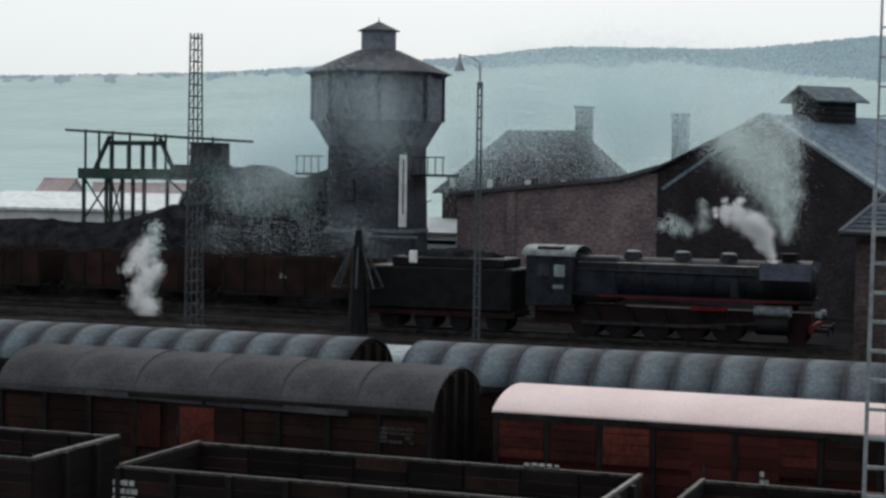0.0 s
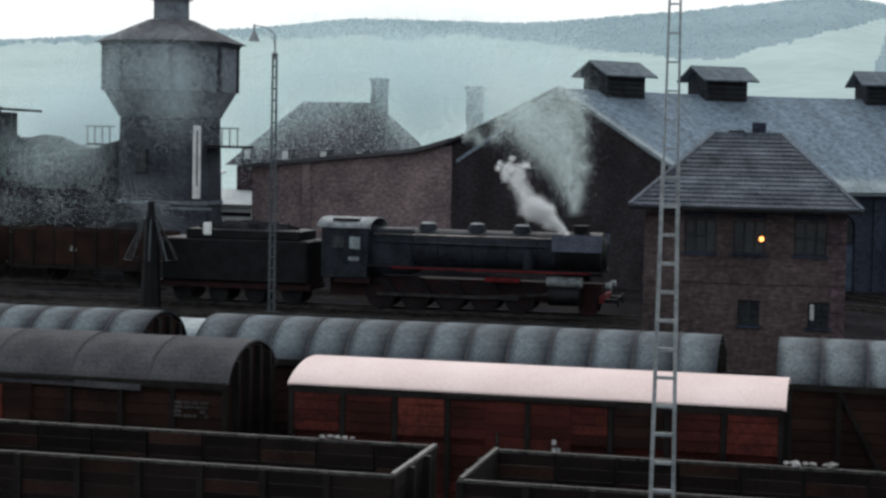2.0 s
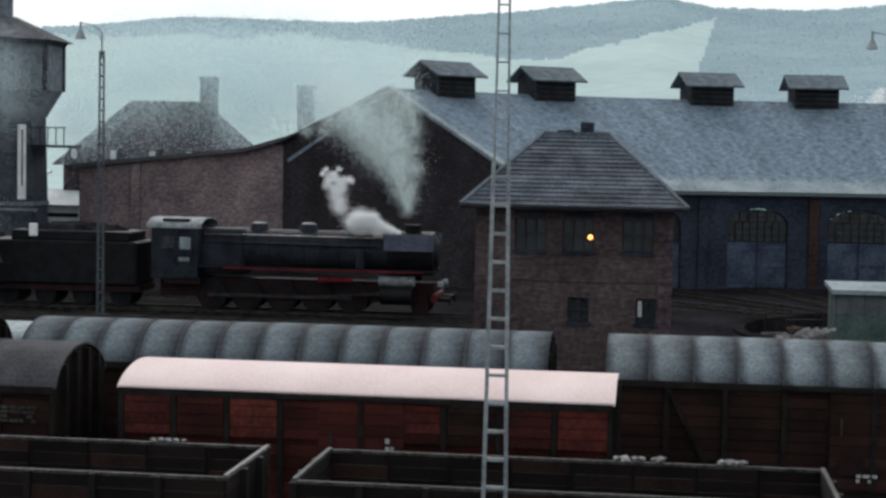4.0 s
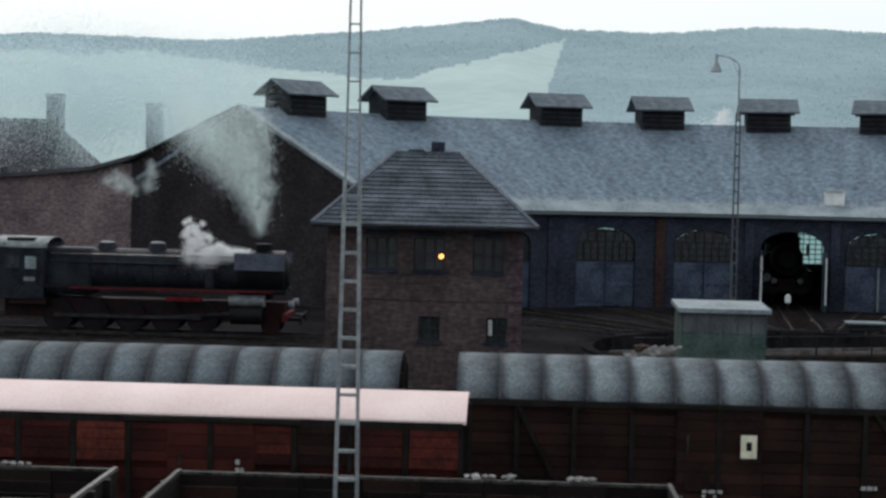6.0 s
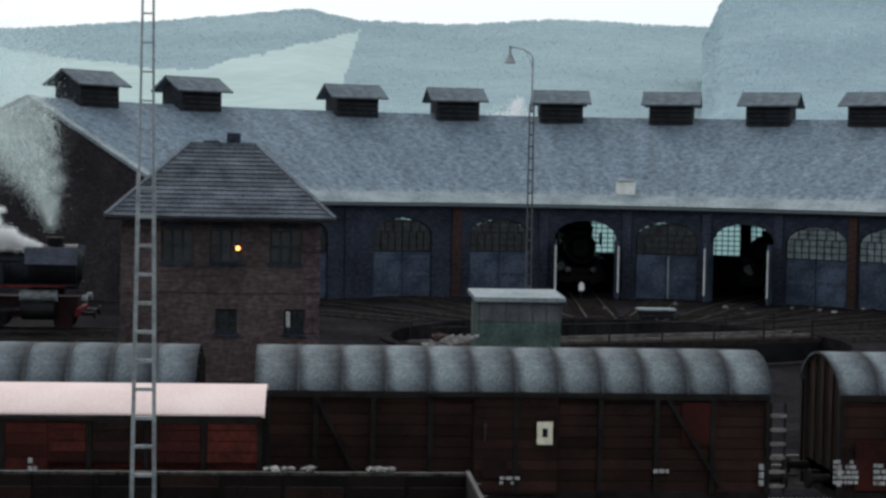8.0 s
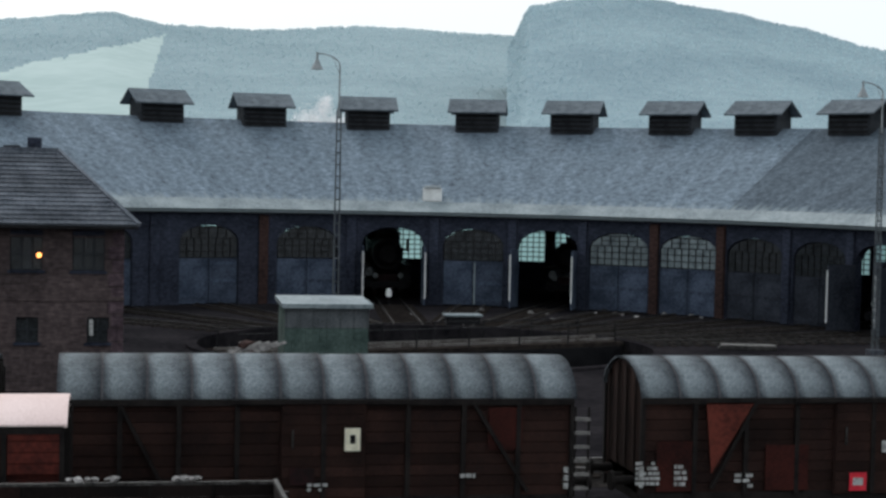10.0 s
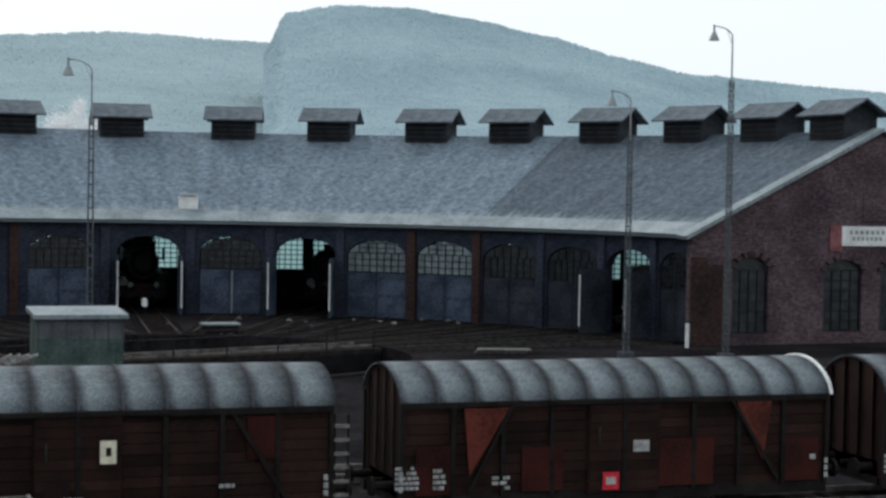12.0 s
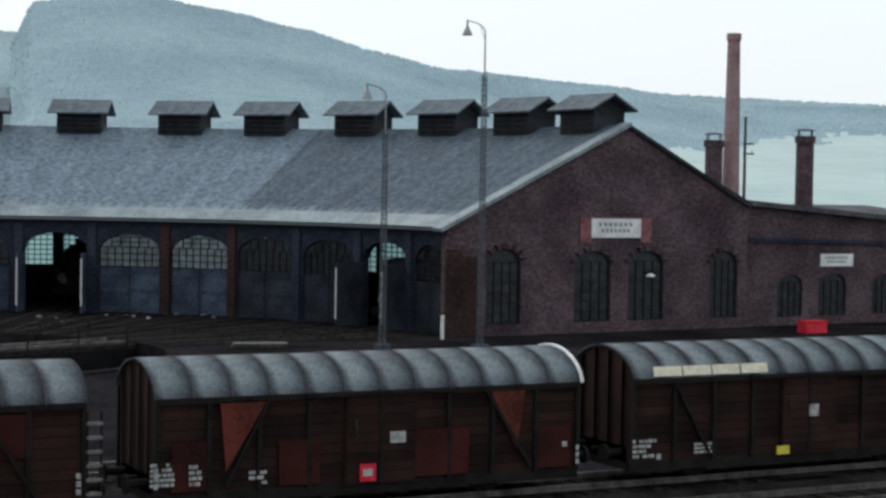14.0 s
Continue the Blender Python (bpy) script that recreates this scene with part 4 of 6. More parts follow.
for k in range(9):
    a = radians(40 * k + 8)
    part("batten", beam(bmesh.new(), (1.25 * math.cos(a), 1.25 * math.sin(a), 2.3), (0.34 * math.cos(a), 0.34 * math.sin(a), 4.2), 0.07, 0.05), M_MAST_DARK if k % 3 else M_RIM, hut, "scuffed stay bar")
for z, r in ((2.32, 1.24), (3.2, 0.82)):
    for k in range(9):
        a, c = radians(40 * k + 8), radians(40 * k + 48)
        part("hoop_bar", beam(bmesh.new(), (r * math.cos(a), r * math.sin(a), z), (r * math.cos(c), r * math.sin(c), z), 0.05), M_IRON, hut)
part("column", tube(bmesh.new(), (0, 0, 4.3), (0, 0, 5.0), 0.2, 0.16, 14), M_IRON, hut)
part("arm", beam(bmesh.new(), (-0.7, 0, 4.72), (2.95, 0, 4.72), 0.1, 0.1), M_TOWER, hut, "pale swinging arm")
part("stay", beam(bmesh.new(), (0, 0, 5.0), (2.4, 0, 4.76), 0.05), M_IRON, hut)
part("lamp_hanger", beam(bmesh.new(), (2.75, 0, 4.1), (2.75, 0, 4.7), 0.06), M_IRON, hut)
part("lamp_housing", boxed(2.6, 2.9, -0.16, 0.16, 3.55, 4.12, 0.03), M_WHITE, hut, "small white lamp box")

# ---- house behind ----
house = thing("hipped_house", "large house with hipped tile roof, small dormers and chimney", "house", pose(-38.0, 122, 0))
part("wall", boxed(-6.6, 6.6, 0, 10, -0.3, 6.6), M_BRICK, house)
bm = bmesh.new()
v = [bm.verts.new(c) for c in ((-7.3, -0.7, 6.3), (7.3, -0.7, 6.3), (7.3, 10.7, 6.3), (-7.3, 10.7, 6.3), (-3.0, 5, 11.3), (2.9, 5, 11.3))]
for f in ((0, 1, 5, 4), (1, 2, 5), (2, 3, 4, 5), (3, 0, 4), (3, 2, 1, 0)):
    bm.faces.new([v[i] for i in f])
part("roof", bm, M_TILE_RED, house, "hipped clay tile roof")
part("chimney", boxed(3.0, 4.1, 3.0, 4.2, 8, 12.9, 0.03), M_BRICK, house)
part("chimney_cap", boxed(2.9, 4.2, 2.9, 4.3, 12.9, 13.1, 0.02), M_BRICK_DARK, house)
for x in (-5.6, -2.6, 0.4, 3.2):
    d = part("dormer", prism([(-0.5, 6.7), (1.4, 6.7), (1.4, 7.75), (-0.5, 7.55)], x - 0.45, x + 0.45), M_TILE_RED, house, "flat dormer with pale window")
    part("dormer_window", boxed(x - 0.22, x + 0.22, -0.54, -0.5, 6.8, 7.45), M_WHITE, d)
for x in (-5.0, -2.0, 1.0, 4.0):
    part("window", boxed(x - 0.5, x + 0.5, -0.04, 0.0, 3.4, 5.2), M_DARK_GLASS, house)
pale = thing("white_shed", "low white walled shed with a pale roof", "shed", pose(-44.6, 118, -0.55))
part("wall", boxed(-2.2, 2.6, 0, 4, 0, 4.0), M_WHITE, pale)
part("roof", slab([(-2.5, -0.3, 4.0), (2.9, -0.3, 4.0), (2.9, 4.3, 5.0), (-2.5, 4.3, 5.0)], 0.15), M_PLASTER, pale)
part("band", boxed(-2.2, 2.6, -0.02, 0, 3.1, 3.4), M_IRON, pale)
ch2 = thing("house_chimney", "square brick chimney stack rising behind the workshop", "chimney", pose(-26.2, 122, 0))
part("shaft", boxed(-0.55, 0.55, -0.5, 0.5, 0, 12.2, 0.03), M_BRICK, ch2)
part("cap", boxed(-0.65, 0.65, -0.6, 0.6, 12.2, 12.4, 0.02), M_BRICK_DARK, ch2)

# ---- coaling stage and coal store on the west side ----
gan = thing("coaling_gantry", "green steel coaling gantry with flat canopy and crane cabin", "gantry", pose(-55.3, 98, 0) @ Matrix.Diagonal((0.85, 1, 1, 1)))
part("deck", boxed(-6.2, 6.2, -1.6, 1.6, 7.3, 7.75), M_GREEN_STEEL, gan)
part("deck_edge", boxed(-6.3, 6.3, -1.75, -1.6, 7.1, 7.8), M_GREEN_STEEL, gan)
part("canopy", slab([(-7.1, -2.2, 10.35), (6.4, -2.2, 9.75), (6.4, 2.2, 9.75), (-7.1, 2.2, 10.35)], 0.16), M_GREEN_STEEL, gan, "thin flat canopy")
for x in (-5.8, -4.6, -3.4, -1.9, 0.3, 1.2, 5.2):
    part("canopy_post", beam(bmesh.new(), (x, -1.5, 7.75), (x, -1.5, 10.1 - x * 0.04), 0.13), M_GREEN_STEEL, gan)
for a, b in (((-4.9, 7.75), (-3.6, 9.9)), ((1.9, 7.75), (0.7, 9.8))):
    part("brace", beam(bmesh.new(), (a[0], -1.55, a[1]), (b[0], -1.55, b[1]), 0.3, 0.2), M_GREEN_STEEL, gan)
part("truss_top", boxed(-3.9, 1.0, -1.6, -1.3, 9.3, 9.6), M_GREEN_STEEL, gan)
for x in (-3.4, -1.9, -0.7, 0.3):
    part("truss_post", beam(bmesh.new(), (x, -1.6, 7.75), (x, -1.6, 9.4), 0.24), M_GREEN_STEEL, gan)
cabn = part("crane_cabin", boxed(3.2, 5.0, -1.4, 1.2, 7.75, 9.55, 0.04), M_MAST_DARK, gan, "dark crane cabin")
part("cabin_window", boxed(3.6, 4.6, -1.43, -1.4, 8.6, 9.2), M_DARK_GLASS, cabn)
part("cabin_skirt", boxed(1.8, 5.2, -1.5, 1.3, 7.2, 8.1), M_MAST_DARK, gan)
for x in (-6.0, -3.6, -2.6, 1.3, 5.4):
    for y in (-1.4, 1.4):
        part("leg", beam(bmesh.new(), (x, y, 0), (x, y, 7.3), 0.22), M_GREEN_STEEL, gan)
for x0, x1 in ((-6.0, -3.6), (-3.6, -2.6), (1.3, 5.4)):
    part("cross_brace", beam(bmesh.new(), (x0, -1.4, 4.4), (x1, -1.4, 7.2), 0.1), M_GREEN_STEEL, gan)
    part("cross_brace", beam(bmesh.new(), (x1, -1.4, 4.4), (x0, -1.4, 7.2), 0.1), M_GREEN_STEEL, gan)


def heap(name, label, x0, x1, y0, y1, height, mat, step=0.8):
    """A loose heap: height(u, v) over its plan, with lumps."""
    bm = bmesh.new()
    nx, ny = int((x1 - x0) / step) + 1, int((y1 - y0) / step) + 1
    g = []
    for i in range(nx + 1):
        row = []
        for j in range(ny + 1):
            x, y = x0 + (x1 - x0) * i / nx, y0 + (y1 - y0) * j / ny
            edge = min(1, 9.0 * min(i / nx, 1 - i / nx), 4.5 * min(j / ny, 1 - j / ny))
            z = max(0, height(x)) * edge ** 0.7 + 0.4 * noise.noise((x * 0.5, y * 0.5, 0)) + 0.2 * noise.noise((x * 1.7, y * 1.7, 3))
            row.append(bm.verts.new((x, y, z if 0 < i < nx and 0 < j < ny else -0.1)))
        g.append(row)
    for i in range(nx):
        for j in range(ny):
            bm.faces.new((g[i][j], g[i + 1][j], g[i + 1][j + 1], g[i][j + 1]))
    ob = part(name, bm, mat, None, label)
    return tagged(ob, label, "heap", kind="stuff")


heap("coal_heap", "long black coal heap beside the coaling gantry", -95, -37.5, 88.5, 97, lambda x: 4.3 if x < -55 else (4.3 + 0.3 * (x + 55) if x < -51 else (5.5 if x < -48 else 4.75)), M_COAL)
heap("coal_heap", "high coal heap behind the gantry in drifting smoke", -60, -42, 104.5, 114, lambda x: 7.6 + 0.5 * math.sin(x * 0.9), M_COAL)
bw = thing("coal_bunker_wall", "dark boarded bunker wall in front of the coal", "wall", pose(-66, 88.2, 0))
for k in range(24):
    part("board", boxed(-30 + k * 2.3, -30 + k * 2.3 + 2.25, -0.12, 0.1, -0.1, 3.0 + 0.15 * math.sin(k * 2.1), 0.02), M_SLEEPER, bw)


# ---- wagons ----
def barrel(u, half, eave, crest, e):
    return eave + (crest - eave) * (1 - min(1, abs(u / half)) ** 2.0) ** e


def roof_sheet(length, half, eave, crest, e, thick=0.05):
    ys = [half * math.sin(math.pi / 2 * k / 9) for k in range(-9, 10)]
    prof = [(y, barrel(y, half, eave, crest, e)) for y in ys]
    prof += [(y, z - thick) for y, z in reversed(prof)]
    return prism(prof, -length / 2, length / 2)


def wheelset(parent, x):
    for s in (-1, 1):
        w = part("wheel", tube(bmesh.new(), (x, s * 0.68, 0.8), (x, s * 0.82, 0.8), 0.5, 0.5, 24), M_WAGON_STEEL, parent)
        part("axle_box", boxed(x - 0.16, x + 0.16, s * 1.0 - 0.1, s * 1.0 + 0.1, 0.66, 0.98, 0.02), M_WAGON_STEEL, w)
        bm = bmesh.new()
        for k in range(5):
            box(bm, x - 0.6 + k * 0.08, x + 0.6 - k * 0.08, s * 1.0 - 0.06, s * 1.0 + 0.06, 1.0 + 0.02 * (4 - k), 1.017 + 0.02 * (4 - k))
        part("leaf_spring", bm, M_WAGON_STEEL, w)


def running_gear(w, half_len, sole=0.98):
    part("underframe", boxed(-half_len, half_len, -1.1, 1.1, sole + 0.02, 1.22), M_WAGON_STEEL, w)
    for s in (-1, 1):
        part("sole_bar", boxed(-half_len - 0.05, half_len + 0.05, s * 1.32 - 0.06, s * 1.32 + 0.06, sole, sole + 0.26, 0.01), M_WAGON_STEEL, w)
        part("step_board", boxed(-0.9, 0.9, s * 1.42 - 0.1, s * 1.42 + 0.1, sole - 0.4, sole - 0.36), M_WAGON_STEEL, w)
    for x in (-half_len * 0.58, half_len * 0.58):
        wheelset(w, x)
    for e in (-1, 1):
        for s in (-1, 1):
            b = part("buffer", tube(bmesh.new(), (e * half_len, s * 0.87, 1.06), (e * (half_len + 0.5), s * 0.87, 1.06), 0.1, 0.09, 12), M_WAGON_STEEL, w)
            part("buffer_head", tube(bmesh.new(), (e * (half_len + 0.48), s * 0.87, 1.06), (e * (half_len + 0.56), s * 0.87, 1.06), 0.22, 0.22, 16), M_WAGON_STEEL, b)
        part("coupling_hook", beam(bmesh.new(), (e * half_len, 0, 1.05), (e * (half_len + 0.35), 0, 1.05), 0.08), M_WAGON_STEEL, w)


def writing(parent, x, z, w, h, y, rows, seed, mat=None):
    rnd = random.Random(seed)
    bm = bmesh.new()
    for r in range(rows):
        x_ = x - w / 2
        zz = z + h / 2 - (r + 0.5) * h / rows
        while x_ < x + w / 2 - 0.05:
            l = rnd.uniform(0.06, 0.2)
            if rnd.random() < 0.75:
                box(bm, x_, min(x_ + l * 0.8, x + w / 2), y - 0.012, y - 0.002, zz - h / rows * 0.32, zz + h / rows * 0.32)
            x_ += l
    if bm.verts:
        part("stencil_patch", bm, mat or M_PALE_MARK, parent, "unreadable white stencilled marks")["kind"] = "stuff"


def covered_wagon(x0, x1, y, label, roof, eave, crest, boards, n_sheet, e=0.62, panels=9, seed=1, end_arc=False, base=0.82, group="covered wagons"):
    w = thing("covered_wagon", label, "freight wagon", pose((x0 + x1) / 2, y, 0), group)
    hl = (x1 - x0) / 2
    side = 1.36
    rnd = random.Random(seed)
    top = eave - 0.03
    body = part("body", boxed(-hl + 0.06, hl - 0.06, -side + 0.06, side - 0.06, base, top), boards, w)
    prof = [(yy, barrel(yy, 1.4, eave, crest, e) - 0.06) for yy in (1.34 * math.sin(math.pi / 2 * k / 9) for k in range(-9, 10))]
    for s in (-1, 1):
        xx = s * (hl - 0.05)
        part("end_wall", prism([(1.34, base)] + [(-1.34, base)] + prof, xx - 0.05, xx + 0.05), boards, w)
        for yy in (-0.95, -0.32, 0.32, 0.95):
            part("end_post", boxed(s * hl - 0.04, s * hl + 0.08 * s + 0.04, yy - 0.06, yy + 0.06, base, barrel(yy, 1.4, eave, crest, e) - 0.12), M_WAGON_STEEL, w)
    # bays of boarding between posts, the middle two being the sliding door
    pw = 2 * hl / panels
    for s in (-1, 1):
        for k in range(panels):
            a, b = -hl + k * pw + 0.05, -hl + (k + 1) * pw - 0.05
            if k == panels // 2:
                door = part("sliding_door", boxed(a - 0.35, b + 0.35, s * 1.42 - 0.04, s * 1.42 + 0.04, base - 0.02, top - 0.06, 0.01), boards, w, "sliding door of boards")
                for q in range(9):
                    zz = base + 0.05 + q * (top - base - 0.15) / 9
                    part("plank", boxed(a - 0.32, b + 0.32, s * 1.47 - 0.012, s * 1.47 + 0.012, zz + 0.01, zz + (top - base - 0.15) / 9 - 0.01), boards, door)
                part("door_bar", boxed((a + b) / 2 - 0.05, (a + b) / 2 + 0.05, s * 1.495 - 0.015, s * 1.495 + 0.015, base, top - 0.1), M_WAGON_STEEL, door)
                part("door_handle", beam(bmesh.new(), (a - 0.1, s * 1.5, 1.9), (a - 0.1, s * 1.5, 2.3), 0.04), M_RIM, door)
            else:
                q = 9
                for j in range(q):
                    zz = base + 0.02 + j * (top - base - 0.04) / q
                    part("plank", boxed(a, b, s * (side - 0.03) - 0.03, s * (side - 0.03) + 0.03, zz + 0.008, zz + (top - base - 0.04) / q - 0.008), boards, body)
            part("side_post", boxed(a - 0.1, a, s * 1.4 - 0.05, s * 1.4 + 0.05, base, top), M_WAGON_STEEL, w)
        part("side_post", boxed(hl - 0.06, hl + 0.02, s * 1.4 - 0.05, s * 1.4 + 0.05, base, top), M_WAGON_STEEL, w)
        part("top_rail", boxed(-hl, hl, s * 1.4 - 0.06, s * 1.4 + 0.06, top - 0.14, top), M_WAGON_STEEL, w)
        part("door_track", boxed(-pw * 1.6, pw * 1.6, s * 1.5 - 0.03, s * 1.5 + 0.03, top - 0.1, top - 0.02), M_WAGON_STEEL, w)
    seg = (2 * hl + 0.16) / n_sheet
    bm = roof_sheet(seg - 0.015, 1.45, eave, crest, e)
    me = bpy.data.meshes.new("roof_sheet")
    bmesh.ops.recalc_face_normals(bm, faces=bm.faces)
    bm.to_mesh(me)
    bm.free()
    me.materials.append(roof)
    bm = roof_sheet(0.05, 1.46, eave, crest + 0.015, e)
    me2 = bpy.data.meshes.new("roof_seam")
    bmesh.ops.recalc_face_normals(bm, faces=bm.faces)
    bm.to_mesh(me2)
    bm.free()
    me2.materials.append(M_ROOF_BROWN if roof in (M_ROOF_GREY, M_ROOF_DARK) else roof)
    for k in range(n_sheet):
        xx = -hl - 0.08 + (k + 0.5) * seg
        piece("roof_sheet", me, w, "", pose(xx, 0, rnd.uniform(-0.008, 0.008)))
        if k and n_sheet > 2:
            piece("roof_seam", me2, w, "", pose(xx - seg / 2, 0, 0))
    if end_arc:
        part("roof_end_arc", roof_sheet(0.09, 1.49, eave, crest + 0.05, e), M_WHITE, w, "white painted roof end arc", pose(hl + 0.06, 0, 0))
    running_gear(w, hl, base - 0.22)
    return w


def brace(w, x0, z0, x1, z1, name="diagonal_brace"):
    part(name, beam(bmesh.new(), (x0, -1.43, z0), (x1, -1.43, z1), 0.1, 0.08), M_WAGON_STEEL, w)


GY = 36.5
g0 = covered_wagon(-26.2, -15.15, GY, "grey barrel-roofed covered wagon with sooty brown boards", M_ROOF_DARK, 2.98, 3.74, M_WAGON, 12, seed=3)
g1 = covered_wagon(-13.75, -2.4, GY, "grey barrel-roofed covered wagon half hidden by nearer wagons", M_ROOF_DARK, 2.98, 3.74, M_WAGON, 13, seed=4)
g2 = covered_wagon(-1.05, 9.72, GY, "grey-roofed brown covered wagon with a cream paper label", M_ROOF_GREY, 2.98, 3.74, M_WAGON, 12, seed=5)
g3 = covered_wagon(11.3, 21.95, GY, "rust brown covered wagon with red patches and diagonal braces", M_ROOF_GREY, 2.98, 3.71, M_WAGON, 12, seed=6, end_arc=True)
g4 = covered_wagon(23.6, 34.6, GY, "dark covered wagon with four cream roof patches", M_ROOF_GREY, 2.98, 3.71, M_WAGON, 12, seed=7)
dark = covered_wagon(-21.4, -11.5, 32.4, "old covered wagon with brownish canvas barrel roof", M_ROOF_BROWN, 2.97, 3.66, M_WAGON, 6, seed=8)
white = covered_wagon(-10.15, -0.87, 32.4, "oxide red covered wagon with a bright white roof", M_ROOF_WHITE, 3.03, 3.38, M_WAGON_RED, 1, e=0.8, seed=9)

# ---- open wagons in front ----
def open_wagon(x0, x1, y, label, bright=True):
    w = thing("open_wagon", label, "freight wagon", pose((x0 + x1) / 2, y, 0), "open wagons")
    hl, s2, top = (x1 - x0) / 2, 1.35, 2.68
    part("floor", boxed(-hl, hl, -s2, s2, 1.2, 1.28), M_OPEN, w)
    n = 8
    for s in (-1, 1):
        for k in range(n):
            a, b = -hl + 2 * hl * k / n, -hl + 2 * hl * (k + 1) / n
            for j in range(7):
                z = 1.26 + j * 0.2
                part("plank", boxed(a + 0.03, b - 0.03, s * s2 - 0.03, s * s2 + 0.03, z + 0.006, z + 0.194), M_WAGON if (k * 3 + j) % 5 == 0 else M_OPEN, w)
            part("stake", boxed(a - 0.05, a + 0.05, s * (s2 + 0.06) - 0.05, s * (s2 + 0.06) + 0.05, 1.1, top), M_WAGON_STEEL, w)
        part("rim", boxed(-hl - 0.04, hl + 0.04, s * s2 - 0.035, s * s2 + 0.035, top - 0.03, top + 0.02), M_RIM, w, "worn pale top rim")
    for e in (-1, 1):
        for j in range(7):
            z = 1.26 + j * 0.2
            part("end_plank", boxed(e * hl - 0.03, e * hl + 0.03, -s2, s2, z + 0.006, z + 0.194), M_OPEN, w)
        part("end_rim", boxed(e * hl - 0.035, e * hl + 0.035, -s2, s2, top + 0.0, top + 0.05), M_RIM_BRIGHT if e > 0 and bright else M_RIM, w, "worn pale end rim")
        for yy in (-0.5, 0.5):
            part("end_stake", boxed(e * (hl + 0.08) - 0.05, e * (hl + 0.08) + 0.05, yy - 0.06, yy + 0.06, 1.1, top), M_WAGON_STEEL, w)
    running_gear(w, hl)
    return w


open_wagon(-24.1, -16.07, 25.55, "empty brown high-sided open wagon with worn rim")
o1 = open_wagon(-14.4, -6.33, 25.55, "empty brown high-sided open wagon with white stencil marks")
o2 = open_wagon(-5.29, 2.56, 25.55, "empty brown open wagon with rubble lying on its rim", False)

# ---- marks, labels and patches on the wagons ----
def plate(w, x, z, wd, ht, mat, label, y=-1.45):
    return part("plate", boxed(x - wd / 2, x + wd / 2, y - 0.02, y, z - ht / 2, z + ht / 2), mat, w, label)

# ---- masts ----
def lattice_mast(x, y, z1, w0, w1, mat, label, rung=0.6):
    m = thing("lattice_mast", label, "mast", pose(x, y, 0), "lattice masts")
    for sx in (-1, 1):
        for sy in (-1, 1):
            part("corner_angle", beam(bmesh.new(), (sx * w0, sy * w0, 0), (sx * w1, sy * w1, z1), 0.032 if w0 < 0.2 else 0.06), mat, m)
    k, z = 0, 0.2
    while z < z1:
        f = z / z1
        w = w0 + (w1 - w0) * f
        for sy in (-1, 1):
            part("rung", beam(bmesh.new(), (-w, sy * w, z), (w, sy * w, z), 0.03, 0.06), mat, m)
        for sx in (-1, 1):
            part("lacing", beam(bmesh.new(), (sx * w, -w, z), (sx * w, w, min(z1, z + rung)), 0.02, 0.04), mat, m)
        z += rung
        k += 1
    part("foot", boxed(-w0 - 0.2, w0 + 0.2, -w0 - 0.2, w0 + 0.2, -0.1, 0.25, 0.03), M_TOWER_BASE, m, "sooty concrete foot")
    return m




def ladder_mast(x, y, z1):
    """Flat lattice mast: two tapering channels with battens between."""
    m = thing("lattice_mast", "pale galvanised lattice mast standing before the wagons", "mast", pose(x, y, 0), "lattice masts")
    half = lambda z: 0.185 - 0.0113 * z
    knee = 7.45
    for s in (-1, 1):
        part("channel", beam(bmesh.new(), (s * half(0), 0, 0), (s * half(knee), 0, knee), 0.045, 0.05), M_MAST, m)
        part("upper_rod", beam(bmesh.new(), (s * half(knee) * 0.93, 0, knee), (s * half(z1), 0, z1), 0.02, 0.03), M_MAST, m)
    z = 0.3
    while z < z1:
        t = 0.022 if z < knee else 0.01
        part("batten", boxed(-half(z), half(z), -0.025, 0.025, z - t, z + t), M_MAST, m)
        z += 0.385
    part("foot", boxed(-0.4, 0.4, -0.4, 0.4, -0.1, 0.25, 0.03), M_TOWER_BASE, m, "sooty concrete foot")
    return m


near_mast = ladder_mast(-2.2, 22.8, 11.6)
lattice_mast(-38.9, 72, 14.2, 0.32, 0.2, M_MAST_DARK, "dark rusty lattice mast beside the yard track", 0.55)


def lamp_mast(x, y, zl, zt, label, side=-1):
    m = lattice_mast(x, y, zl, 0.12, 0.085, M_LAMP_MAST, label, 0.5)
    part("pole", tube(bmesh.new(), (0, 0, zl - 0.3), (0, 0, zt), 0.045, 0.035, 10), M_MAST, m)
    bm = bmesh.new()
    prev = Vector((0, 0, zt))
    for k in range(1, 9):
        a = math.pi / 2 * k / 8
        q = Vector((side * 0.98 * (1 - math.cos(a)), 0, zt + 0.5 * math.sin(a)))
        beam(bm, prev, q, 0.045)
        prev = q
    beam(bm, (0, 0, zt - 0.35), (side * 0.3, 0, zt + 0.33), 0.02)
    part("lamp_arm", bm, M_MAST, m, "rising curved lamp arm")
    part("lamp_hanger", tube(bmesh.new(), prev - Vector((0, 0, 0.3)), prev + Vector((0, 0, 0.06)), 0.05, 0.05, 8), M_MAST, m)
    part("lamp_shade", tube(bmesh.new(), prev - Vector((0, 0, 0.68)), prev - Vector((0, 0, 0.26)), 0.26, 0.07, 16), M_MAST, m, "bell-shaped lamp shade")
    return m


